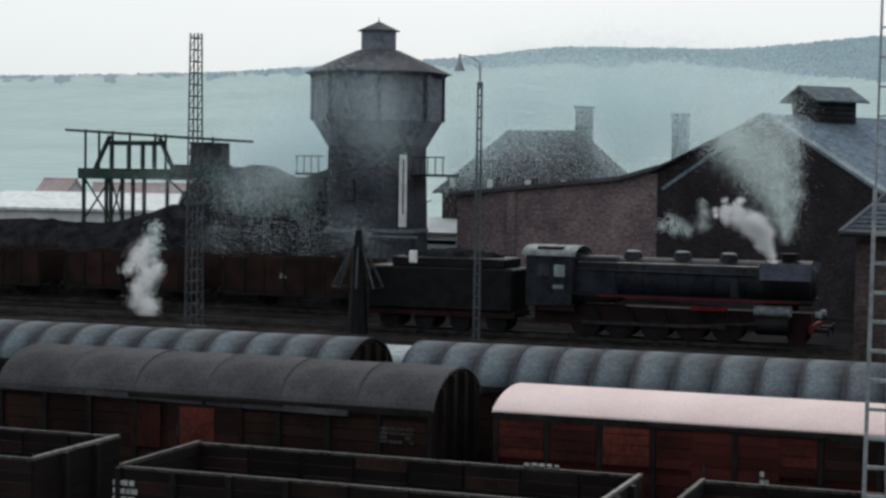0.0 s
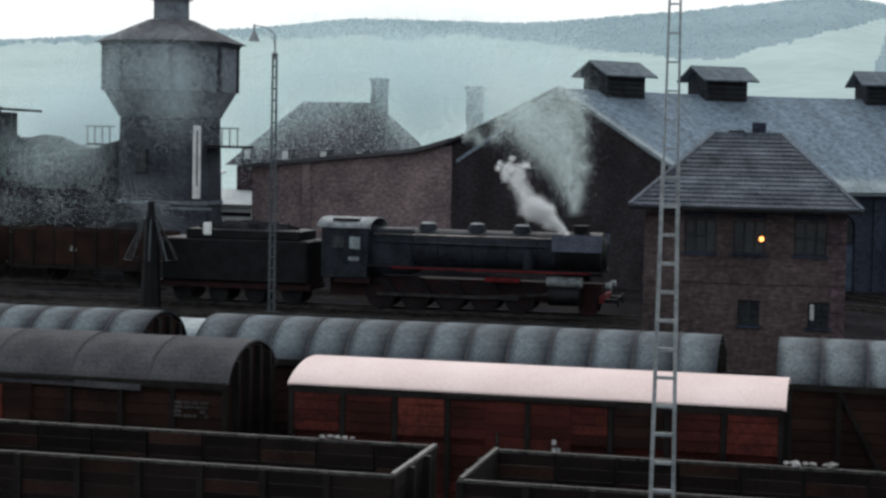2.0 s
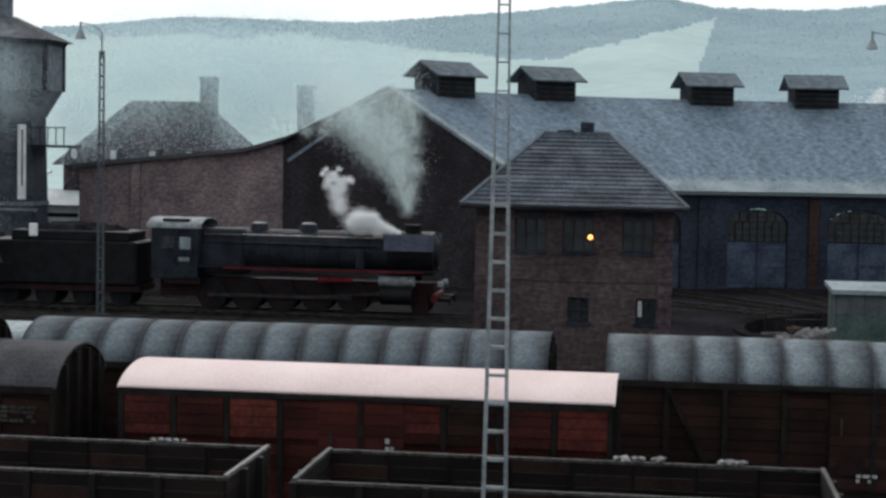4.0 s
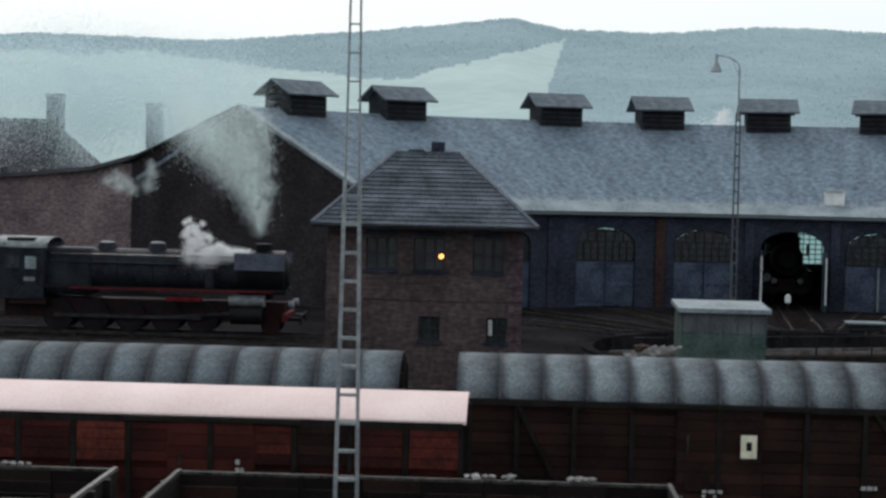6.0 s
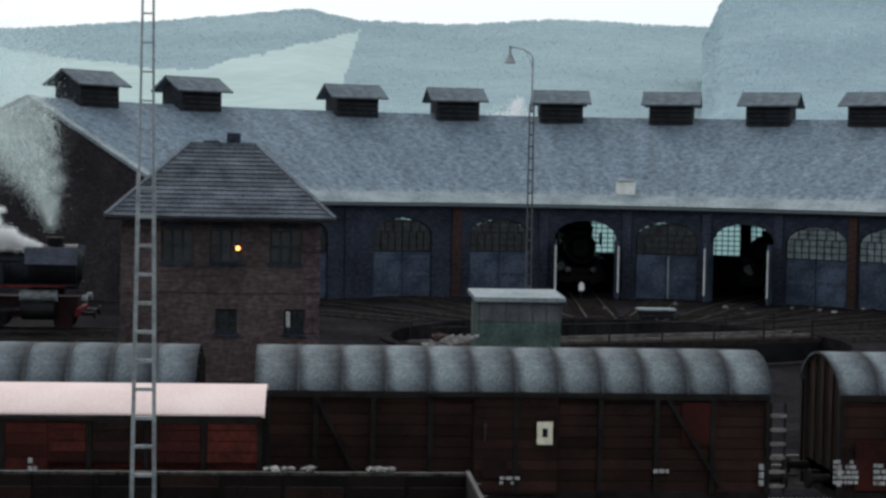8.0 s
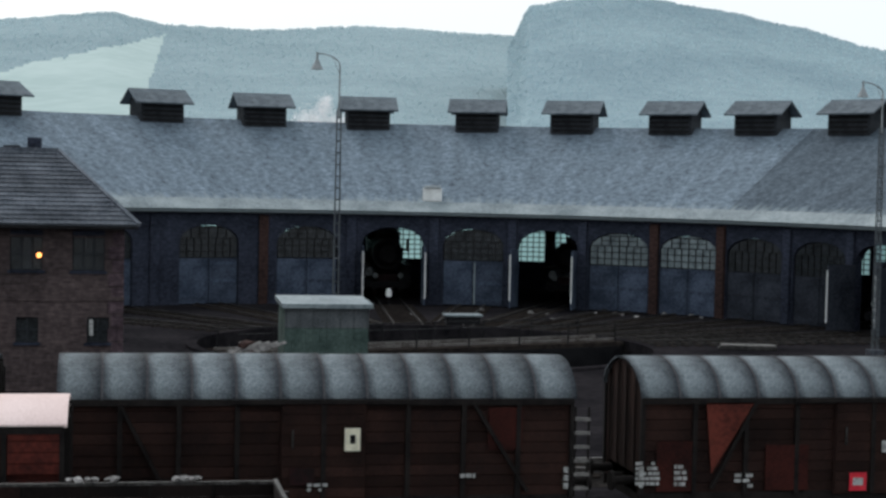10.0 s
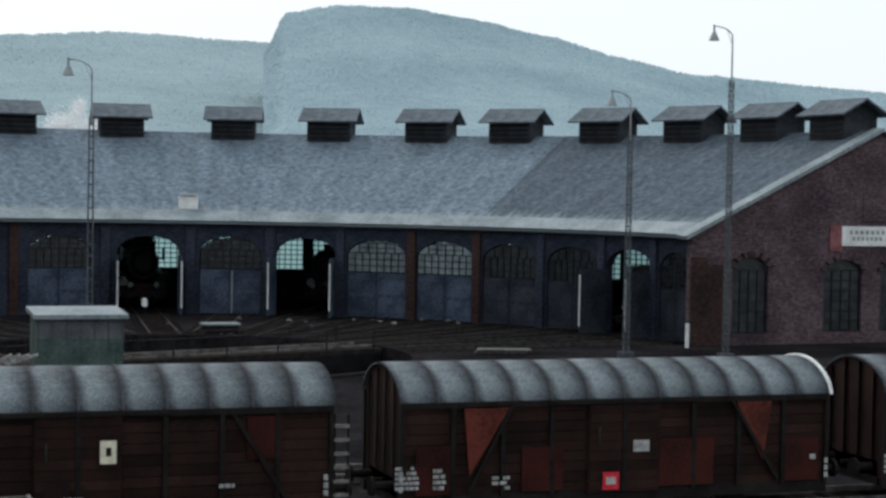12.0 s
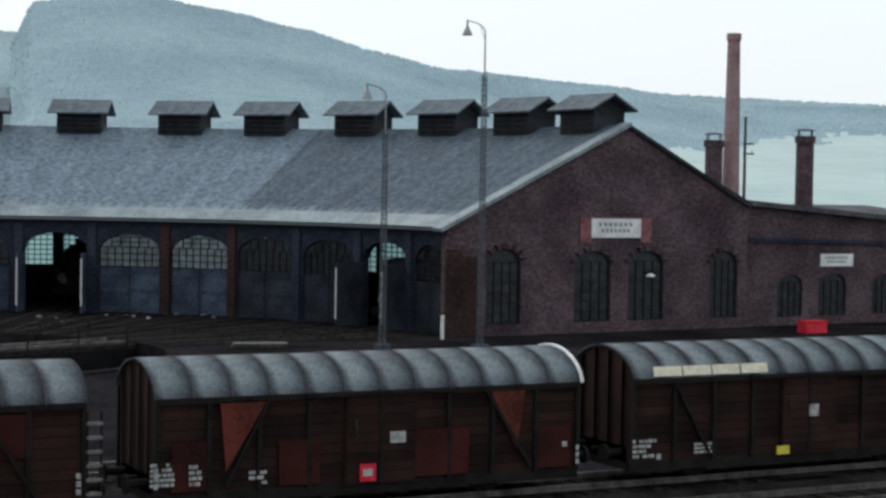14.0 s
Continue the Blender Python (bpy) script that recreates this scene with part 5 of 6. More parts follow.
lamp_mast(-24.6, 72, 11.8, 12.5, "lattice lamp mast beside the locomotive")
lamp_mast(9.3, 72, 10.5, 12.4, "lattice lamp mast before the roundhouse")
lamp_mast(39.1, 71.5, 13.2, 15.2, "lattice lamp mast by the gable end")
lamp_mast(34.6, 73, 10.5, 12.05, "thin lattice lamp mast by the stall doors")

# ---- signal box ----
sb = thing("signal_box", "two-storey brick signal box with hipped tile roof", "signal box", pose(-3.05, 60, 0))
wins = []
for xc in (-1.65, 0.05, 2.15):
    wins.append([(xc - 0.55, 4.2), (xc + 0.55, 4.2), (xc + 0.55, 5.35), (xc - 0.55, 5.35)])
lows = [[(x - 0.38, 1.7), (x + 0.38, 1.7), (x + 0.38, 2.58), (x - 0.38, 2.58)] for x in (0.1, 2.5)]
part("front_wall", wall([(-3.6, -0.2), (3.35, -0.2), (3.35, 5.75), (-3.6, 5.75)], wins + lows, 0, 0.35), M_BRICK_BOX, sb)
part("side_wall", boxed(3.0, 3.35, 0.35, 7, -0.2, 5.75), M_BRICK_BOX, sb)
part("side_wall", boxed(-3.6, -3.25, 0.35, 7, -0.2, 5.75), M_BRICK_BOX, sb)
part("back_wall", boxed(-3.25, 3.0, 6.65, 7, -0.2, 5.75), M_BRICK_DARK, sb)
part("floor_slab", boxed(-3.25, 3.0, 0.35, 6.65, 3.1, 3.3), M_SLEEPER, sb)
for h in wins + lows:
    (xa, za), (xb, _), (_, zb), _ = h
    wd = part("window", boxed(xa, xb, 0.18, 0.2, za, zb), M_DARK_GLASS, sb, "dark sash window")
    part("window_frame", window_bars(xa, xb, za, zb, 3 if zb > 3 else 2, 2, 0.15, 0.07), M_VENT, wd)
    part("window_sill", boxed(xa - 0.08, xb + 0.08, -0.08, 0.1, za - 0.1, za), M_BRICK_DARK, wd)
part("string_course", boxed(-3.64, 3.39, -0.05, 0.0, 3.15, 3.3), M_BRICK_BOX, sb)
for z in range(11):
    part("quoin", boxed(2.95 - 0.12 * (z % 2), 3.37, -0.03, 0.0, 0.3 + z * 0.48, 0.3 + z * 0.48 + 0.44, 0.01), M_BRICK, sb)
for xa, za, zb in ((-2.2, 5.42, 5.6), (-0.5, 5.42, 5.6), (1.6, 5.42, 5.6)):
    part("lintel", boxed(xa, xa + 1.1, -0.03, 0.0, za, zb, 0.01), M_BRICK_DARK, sb)
part("letter_board", boxed(2.2, 2.34, -0.06, -0.02, 1.95, 2.5, 0.01), M_PALE_MARK, sb, "small pale board beside the window")
EX0, EX1, RX0, RX1, ZE, ZR = -4.05, 3.85, -1.5, 0.95, 5.78, 8.35


def hip_roof():
    d = 4.3
    a0, a1, b0, b1 = Vector((EX0, -0.75, ZE)), Vector((EX1, -0.75, ZE)), Vector((RX0, d - 0.75, ZR)), Vector((RX1, d - 0.75, ZR))
    bm = bmesh.new()
    e0, e1 = Vector((EX0, 7.85, ZE)), Vector((EX1, 7.85, ZE))
    v = [bm.verts.new(c) for c in (a0, a1, e1, e0, b0, b1)]
    for f in ((0, 1, 5, 4), (1, 2, 5), (2, 3, 4, 5), (3, 0, 4), (3, 2, 1, 0)):
        bm.faces.new([v[i] for i in f])
    part("roof", bm, M_TILE, sb, "hipped roof of dark tiles")
    courses = 17
    for k in range(courses):
        f0, f1 = k / courses, (k + 1.25) / courses
        p, q = a0.lerp(b0, f0), a1.lerp(b1, f0)
        r, s = a0.lerp(b0, min(1, f1)), a1.lerp(b1, min(1, f1))
        up = Vector((0, -0.5, 0.86))
        bm = bmesh.new()
        n = int((q - p).length / 0.3)
        rnd = random.Random(k)
        for i in range(n):
            x0, x1 = i / n, (i + 0.94) / n
            l = rnd.uniform(0.0, 0.015)
            vs = [bm.verts.new(c) for c in (p.lerp(q, x0) + up * (0.075 + l), p.lerp(q, x1) + up * (0.075 + l), r.lerp(s, x1) + up * 0.02, r.lerp(s, x0) + up * 0.02, p.lerp(q, x0) + up * 0.015, p.lerp(q, x1) + up * 0.015)]
            bm.faces.new(vs[:4])
            bm.faces.new((vs[0], vs[4], vs[5], vs[1]))
        part("tile_course", bm, M_TILE, sb)
    part("ridge_cap", beam(bmesh.new(), b0 + Vector((0, 0, 0.05)), b1 + Vector((0, 0, 0.05)), 0.25, 0.16), M_TILE, sb)
    for a, b in ((a0, b0), (a1, b1)):
        part("hip_cap", beam(bmesh.new(), a + Vector((0, 0, 0.06)), b + Vector((0, 0, 0.06)), 0.16, 0.12), M_TILE, sb)
    part("gutter", beam(bmesh.new(), a0 + Vector((0, -0.06, -0.05)), a1 + Vector((0, -0.06, -0.05)), 0.12, 0.1), M_IRON, sb)


hip_roof()
part("chimney", boxed(-0.15, 0.35, 3.8, 4.3, 7.8, 8.85, 0.03), M_BRICK_DARK, sb)
part("ridge_vent", boxed(-1.0, -0.4, 3.7, 4.1, 8.2, 8.55, 0.03), M_IRON, sb)
inl = thing("signal_lamp", "small glowing amber lamp inside the signal box window", "lamp", pose(-2.57, 60.02, 4.72))
part("bulb", tube(bmesh.new(), (0, 0.06, 0), (0, -0.06, 0), 0.085, 0.085, 16), M_LAMP, inl)
part("lamp_case", tube(bmesh.new(), (0, 0.2, 0), (0, 0.06, 0), 0.1, 0.1, 16), M_IRON, inl)

# ---- hut and clutter by the turntable ----
gh = thing("green_hut", "small green boarded hut with a pale flat roof", "hut", pose(7.7, 62, 0))
for k in range(12):
    part("board", boxed(-1.55 + k * 0.258, -1.55 + k * 0.258 + 0.25, -0.05, 0.0, 0, 2.85, 0.006), M_GREEN, gh)
part("wall", boxed(-1.55, 1.55, 0, 2.4, 0, 2.85), M_GREEN, gh)
part("roof", slab([(-1.68, -0.3, 2.98), (1.68, -0.3, 2.98), (1.68, 2.7, 3.1), (-1.68, 2.7, 3.1)], 0.16), M_EAVE, gh, "pale felt flat roof")
part("door", boxed(0.1, 0.9, -0.08, -0.05, 0.05, 1.95), M_GREEN, gh)
part("mid_rail", boxed(-1.57, 1.57, -0.075, -0.05, 1.55, 1.68), M_GREEN, gh)
part("upper_panel", boxed(-1.56, 1.56, -0.075, -0.05, 2.08, 2.83), M_GREY_BOARD, gh, "weathered grey upper boarding")
for k in range(7):
    part("panel_strip", boxed(-1.5 + k * 0.5 - 0.02, -1.5 + k * 0.5 + 0.02, -0.095, -0.075, 2.08, 2.83), M_MAST_DARK, gh)
ps = thing("plank_stack", "low stack of pale weathered planks lying on the ground", "planks", pose(29.2, 75.2, 0, 0, 0, -14))
for k in range(3):
    for q in range(2):
        part("plank", boxed(-1.35 + 0.07 * k, 1.35 - 0.05 * q, -0.3 + q * 0.31, -0.01 + q * 0.31, 0.02 + k * 0.08, 0.09 + k * 0.08, 0.008), M_RIM if k < 2 else M_RIM_BRIGHT, ps)
cb = thing("tool_chest", "low dark chest with a pale lid beside the pit", "chest", pose(18.1, 87.6, 0))
part("body", boxed(-0.9, 0.9, -0.4, 0.4, 0, 0.5, 0.03), M_IRON, cb)
part("lid", boxed(-1.0, 1.0, -0.5, 0.5, 0.5, 0.62, 0.03), M_EAVE, cb, "pale lid")
rnd = random.Random(5)


def stone(r, seed):
    bm = bmesh.new()
    bmesh.ops.create_icosphere(bm, subdivisions=1, radius=r)
    for v in bm.verts:
        v.co *= 0.75 + 0.5 * noise.noise(v.co * 3 / r + Vector((seed, 0, 0)))
        v.co.z *= 0.6
    return bm


pile = thing("rubble_pile", "heap of broken stone and scrap timber beside the hut", "rubble", pose(4.6, 61.0, 0))
for k in range(34):
    a, r = rnd.uniform(0, 6.28), rnd.uniform(0, 1.5)
    part("stone", stone(rnd.uniform(0.18, 0.42), k), M_RUBBLE if k % 3 else M_BRICK_WARM, pile, "", pose(1.1 * r * math.cos(a), 0.6 * r * math.sin(a), 1.5 * max(0, 1 - r / 1.6) + 0.1))
for k in range(4):
    part("timber", beam(bmesh.new(), (-1.4 + 0.5 * k, -0.3, 0.9 + 0.1 * k), (0.6 + 0.3 * k, -0.1, 1.65), 0.12, 0.08), M_RUBBLE, pile)
for k in range(40):
    x, y = rnd.uniform(10, 40), rnd.uniform(87, 98)
    if k % 2:
        sc = thing("scrap_stone", "lump of pale stone lying on black ground", "stone", pose(x, y, 0.05, 0, 0, rnd.uniform(0, 180)), "loose stones")
        part("lump", stone(rnd.uniform(0.12, 0.35), k), M_RUBBLE, sc)

# ---- locomotive ----
LY = 76.0
loco = thing("steam_locomotive", "sooty black steam locomotive with red frame and smoke deflectors", "locomotive", pose(-16.5, LY, 0))
part("boiler", tube(bmesh.new(), (-4.0, 0, 3.05), (4.2, 0, 3.05), 0.95, 0.95, 32), M_BOILER, loco, "oily black boiler barrel", smooth=False)
for x in (-2.8, -1.2, 0.4, 2.0, 3.4):
    part("boiler_band", tube(bmesh.new(), (x - 0.04, 0, 3.05), (x + 0.04, 0, 3.05), 0.965, 0.965, 32), M_IRON, loco)
part("smokebox", tube(bmesh.new(), (4.2, 0, 3.05), (6.25, 0, 3.05), 1.0, 1.0, 32), M_IRON, loco)
part("smokebox_door", tube(bmesh.new(), (6.25, 0, 3.05), (6.45, 0, 3.05), 0.85, 0.55, 28), M_IRON, loco)
part("chimney", tube(bmesh.new(), (5.2, 0, 3.95), (5.2, 0, 4.35), 0.36, 0.4, 20), M_IRON, loco)
for x, h in ((-1.9, 4.25), (0.4, 4.27), (2.5, 4.25)):
    part("dome", tube(bmesh.new(), (x, 0, 3.85), (x, 0, h), 0.5, 0.36, 20), M_BOILER, loco)
    part("dome_top", tube(bmesh.new(), (x, 0, h), (x, 0, h + 0.06), 0.36, 0.2, 20), M_CAB_ROOF, loco, "pale dome top")
part("firebox", boxed(-4.7, -2.4, -0.98, 0.98, 1.9, 4.0, 0.12), M_BOILER, loco)
cab = part("cab", boxed(-6.6, -4.4, -1.45, 1.45, 1.7, 4.05, 0.03), M_BOILER, loco, "sooty black cab")
part("cab_window", boxed(-5.25, -4.75, -1.48, -1.45, 3.05, 3.6), M_PALE_GLASS, cab)
part("cab_window", boxed(-6.1, -5.5, -1.48, -1.45, 3.05, 3.6), M_DARK_GLASS, cab)
prof = [(1.5 * math.sin(math.pi / 2 * k / 6), 4.05 + 0.42 * math.cos(math.pi / 2 * k / 6)) for k in range(-6, 7)]
part("cab_roof", prism(prof + [(y, z - 0.06) for y, z in reversed(prof)], -6.8, -4.25), M_CAB_ROOF, cab, "pale curved cab roof")
part("roof_hatch", boxed(-6.1, -4.9, -1.3, -0.5, 4.3, 4.42), M_IRON, cab)
part("number_bar", boxed(-5.3, -4.8, -1.47, -1.45, 2.5, 2.68), M_CAB_ROOF, cab)
for s in (-1, 1):
    part("running_board", boxed(-4.4, 6.3, s * 1.35 - 0.25, s * 1.35 + 0.25, 2.26, 2.34), M_IRON, loco)
    part("running_board_edge", boxed(-3.2, 5.9, s * 1.61 - 0.02, s * 1.61 + 0.02, 2.23, 2.31), M_RED_EDGE, loco, "red painted running board edge")
    d = part("smoke_deflector", boxed(4.1, 6.35, s * 1.32 - 0.02, s * 1.32 + 0.02, 3.2, 3.95, 0.01), M_DEFLECTOR, loco, "grey-blue smoke deflector plate")
    for x in (4.5, 5.9):
        part("deflector_stay", beam(bmesh.new(), (x, s * 1.3, 3.3), (x, s * 0.9, 3.3), 0.05), M_IRON, d)
    cyl = part("cylinder", tube(bmesh.new(), (4.0, s * 1.2, 1.2), (5.4, s * 1.2, 1.2), 0.42, 0.42, 20), M_IRON, loco)
    part("valve_chest", tube(bmesh.new(), (3.9, s * 1.2, 1.85), (5.5, s * 1.2, 1.85), 0.26, 0.26, 16), M_CAB_ROOF if s < 0 else M_IRON, cyl)
    part("side_rod", beam(bmesh.new(), (-4.0, s * 1.05, 1.0), (2.6, s * 1.05, 1.0), 0.08, 0.14), M_ROD, loco)
    part("main_rod", beam(bmesh.new(), (0.9, s * 1.12, 1.0), (3.9, s * 1.12, 1.25), 0.08, 0.12), M_ROD, loco)
    for k in range(5):
        x = -3.9 + k * 1.63
        wheel = part("driving_wheel", tube(bmesh.new(), (x, s * 0.72, 1.0), (x, s * 0.86, 1.0), 0.7, 0.7, 28), M_IRON, loco)
        for q in range(8):
            a = q * math.pi / 8
            part("spoke", beam(bmesh.new(), (x - 0.6 * math.cos(a), s * 0.88, 1.0 - 0.6 * math.sin(a)), (x + 0.6 * math.cos(a), s * 0.88, 1.0 + 0.6 * math.sin(a)), 0.06), M_RED_FRAME, wheel)
        part("balance_weight", boxed(x - 0.3, x + 0.3, s * 0.89 - 0.02, s * 0.89 + 0.02, 0.53, 0.75), M_IRON, wheel)
    part("pilot_wheel", tube(bmesh.new(), (5.7, s * 0.72, 0.72), (5.7, s * 0.84, 0.72), 0.42, 0.42, 20), M_RED_FRAME, loco)
    bm = bmesh.new()
    tube(bm, (6.5, s * 0.87, 1.06), (7.05, s * 0.87, 1.06), 0.1, 0.1, 12)
    tube(bm, (7.05, s * 0.87, 1.06), (7.12, s * 0.87, 1.06), 0.24, 0.24, 16)
    part("buffer", bm, M_IRON, loco)
    part("head_lamp", tube(bmesh.new(), (6.5, s * 0.8, 1.7), (6.75, s * 0.8, 1.7), 0.16, 0.18, 14), M_CAB_ROOF, loco)
part("frame", boxed(-6.4, 6.3, -0.6, 0.6, 0.85, 1.75), M_RED_FRAME, loco, "dirty red main frame")
part("link_bracket", boxed(1.1, 2.7, -1.45, -1.2, 1.75, 1.95, 0.03), M_RED_EDGE, loco, "red valve gear bracket")
part("link_bracket", boxed(-6.0, -4.3, -1.35, -1.1, 1.45, 1.75, 0.03), M_RED_FRAME, loco)
part("buffer_beam", boxed(6.3, 6.5, -1.4, 1.4, 0.95, 1.3, 0.02), M_RED_EDGE, loco, "bright red buffer beam")
part("air_pump", tube(bmesh.new(), (3.0, -1.15, 2.35), (3.0, -1.15, 3.2), 0.2, 0.2, 14), M_BOILER, loco)
part("pipe", tube(bmesh.new(), (-4.2, -0.98, 3.4), (3.8, -0.98, 3.35), 0.05, 0.05, 8), M_BOILER, loco)
part("handrail", tube(bmesh.new(), (-4.2, -1.02, 3.75), (4.2, -1.02, 3.75), 0.03, 0.03, 8), M_RAIL, loco)

for i in (4, 6, 11):
    bc = radians((EDGES[i] + EDGES[i + 1]) / 2)
    stabled = copy_thing(loco, Matrix.Translation(polar({4: 38.0, 6: 39.8, 11: 34.0}[i], math.degrees(bc), -0.17)) @ pose(0, 0, 0, 0, 0, math.degrees(math.atan2(-math.cos(bc), -math.sin(bc)))))
    for c in stabled.children_recursive:
        if c.name.startswith(("buffer_beam", "running_board_edge", "link_bracket")):
            c.material_slots[0].link = "OBJECT"
            c.material_slots[0].material = M_IRON
    tagged(stabled, "dark steam locomotive stabled inside the open shed stall", "locomotive", "stabled locomotives")

ten = thing("tender", "dark locomotive tender heaped with coal", "tender", pose(-27.4, LY, 0))
part("tank", boxed(-3.6, 3.6, -1.4, 1.4, 1.3, 3.3, 0.08), M_IRON, ten)
part("coal_sides", boxed(-2.4, 3.2, -1.3, 1.3, 3.3, 3.75, 0.05), M_IRON, ten)
bm = bmesh.new()
bmesh.ops.create_icosphere(bm, subdivisions=4, radius=1)
for v in bm.verts:
    v.co = Vector((v.co.x * 2.6 + 0.3, v.co.y * 1.15, max(3.5, 3.6 + v.co.z * 0.5 + 0.18 * noise.noise(v.co * 6))))
part("coal_load", bm, M_COAL, ten)
part("tender_frame", boxed(-3.7, 3.7, -1.2, 1.2, 1.0, 1.3), M_RED_FRAME, ten)
for k in range(4):
    for s in (-1, 1):
        part("wheel", tube(bmesh.new(), (-2.7 + k * 1.8, s * 0.72, 0.8), (-2.7 + k * 1.8, s * 0.86, 0.8), 0.5, 0.5, 20), M_IRON, ten)

# ---- wagons by the coal store ----
def coal_wagon(x, y, label, mat):
    w = thing("coal_wagon", label, "freight wagon", pose(x, y, 0), "coal wagons")
    for s in (-1, 1):
        for k in range(7):
            part("side_panel", boxed(-4.2 + k * 1.2, -3.05 + k * 1.2, s * 1.35 - 0.04, s * 1.35 + 0.04, 1.25, 3.05, 0.02), mat, w)
            part("stake", boxed(-4.25 + k * 1.2, -4.15 + k * 1.2, s * 1.42 - 0.05, s * 1.42 + 0.05, 1.1, 3.1), M_WAGON_STEEL, w)
    for e in (-1, 1):
        part("end_panel", boxed(e * 4.2 - 0.04, e * 4.2 + 0.04, -1.35, 1.35, 1.25, 3.05), mat, w)
    part("floor", boxed(-4.2, 4.2, -1.3, 1.3, 1.2, 1.3), M_WAGON, w)
    running_gear(w, 4.2)
    writing(w, -0.6, 2.1, 0.5, 0.3, -1.4, 2, 4)
    return w


coal_wagon(-48.6, 84, "dull red coal wagon standing beside the coal heap", M_WAGON)
coal_wagon(-38.6, 84, "dull red coal wagon standing beside the coal heap", M_WAGON)
coal_wagon(-58.8, 84, "sooty brown coal wagon standing beside the coal heap", M_WAGON)
hs = thing("distant_house", "pale gabled house with a hazed red roof beyond the coal", "house", pose(-96.6, 150, 0, 0, 0, 140))
part("wall", prism([(-3.8, 0), (3.8, 0), (3.8, 1.5), (0, 6.8), (-3.8, 1.5)], -5, 5), M_PLASTER, hs)
for s in (-1, 1):
    part("roof", slab([(-5.3, s * 4.0, 1.35), (5.3, s * 4.0, 1.35), (5.3, 0, 6.95), (-5.3, 0, 6.95)], 0.2), M_FAR_ROOF, hs, "hazed pink-red tile roof")
hs2 = copy_thing(hs, pose(-91.5, 158, -0.4, 0, 0, 32))
wr = thing("white_warehouse", "long low white building beyond the coal heap", "building", pose(-76, 135, 0))
part("wall", boxed(-22, 22, 0, 8, 0, 4.2), M_PLASTER, wr)
part("roof", slab([(-22.5, -0.5, 4.2), (22.5, -0.5, 4.2), (22.5, 8.5, 5.6), (-22.5, 8.5, 5.6)], 0.25), M_WHITE, wr, "pale flat roof")

# ---- marks on wagons ----
lab = plate(g2, 0.6, 2.1, 0.33, 0.48, M_CREAM, "cream paper label", -1.51)
part("label_mark", boxed(0.55, 0.66, -1.537, -1.53, 2.02, 2.2), M_IRON, lab)
plate(g2, -0.45, 1.33, 0.5, 0.36, M_RED_FRAME, "faded red panel", -1.5)
writing(g2, -0.12, 1.1, 0.42, 0.2, -1.51, 2, 11)
writing(g2, 3.1, 1.3, 0.34, 0.13, -1.44, 1, 12)
plate(g2, 3.9, 2.3, 0.75, 0.9, M_WAGON_RED, "reddish replaced boards", -1.41)
brace(g2, 3.2, 2.85, 4.4, 0.95)
brace(g2, -4.2, 2.85, -3.2, 0.95)
writing(g3, -5.2, 1.3, 0.55, 0.55, -1.44, 5, 20)
writing(g3, -4.45, 1.25, 0.3, 0.5, -1.44, 4, 21)
writing(g3, -3.0, 1.12, 0.42, 0.34, -1.44, 3, 22)
for tri in ([(-3.9, 2.84), (-2.8, 2.84), (-3.75, 1.3)], [(2.88, 2.8), (3.8, 2.8), (3.6, 1.4)]):
    part("red_panel", wall(tri, [], -1.46, -1.43), M_WAGON_ORANGE, g3, "triangle of orange-red boards")
brace(g3, -2.75, 2.85, -3.75, 0.95)
brace(g3, 2.75, 2.85, 4.0, 0.95)
for xa, xb, zt in ((-5.0, -4.2, 2.0), (-2.5, -1.5, 1.9), (0.9, 2.3, 2.0), (4.2, 5.1, 1.9)):
    plate(g3, (xa + xb) / 2, (zt + 0.9) / 2, xb - xa, zt - 0.9, M_WAGON_RED, "oxide red lower boards", -1.425)
rs = plate(g3, -0.35, 1.08, 0.4, 0.4, M_RED, "square red plate with a white mark", -1.51)
part("plate_mark", boxed(-0.47, -0.23, -1.537, -1.53, 1.0, 1.17), M_PALE_MARK, rs)
plate(g3, 0.4, 1.86, 0.4, 0.26, M_PALE_MARK, "small white plate", -1.51)
plate(g3, 4.93, 1.45, 0.14, 0.12, M_PALE_MARK, "white spot")
for k in range(3):
    plate(g3, 5.3, 1.35 - k * 0.17, 0.09, 0.12, M_PALE_MARK, "white spot")
for k in range(4):
    xa = -4.95 + k * 0.9
    part("roof_patch", slab([(xa, -1.475, 3.0), (xa + 0.84, -1.475, 3.0), (xa + 0.84, -1.41, 3.24), (xa, -1.41, 3.24)], 0.03), M_CREAM, g4, "cream painted roof patch")
writing(g4, -5.2, 1.2, 0.7, 0.5, -1.44, 4, 41)
writing(g4, -3.4, 1.13, 0.55, 0.3, -1.44, 3, 42)
plate(g4, -4.77, 0.98, 0.13, 0.14, M_PALE_MARK, "white spot")
plate(g4, 0.1, 1.95, 0.3, 0.32, M_PALE_MARK, "white square plate", -1.51)
plate(g4, -0.9, 0.95, 0.4, 0.22, M_YELLOW, "small yellow plate", -1.51)
brace(g4, -4.3, 2.85, -3.2, 0.95)
for z in (0.95, 1.25, 1.55, 1.85, 2.15, 2.45):
    part("end_step", boxed(5.44, 5.78, -1.4, -1.34, z, z + 0.07), M_RIM_BRIGHT, g2, "pale worn end step")
for x in (5.46, 5.76):
    part("step_rail", boxed(x - 0.02, x + 0.02, -1.38, -1.34, 0.8, 2.75), M_WAGON_STEEL, g2)
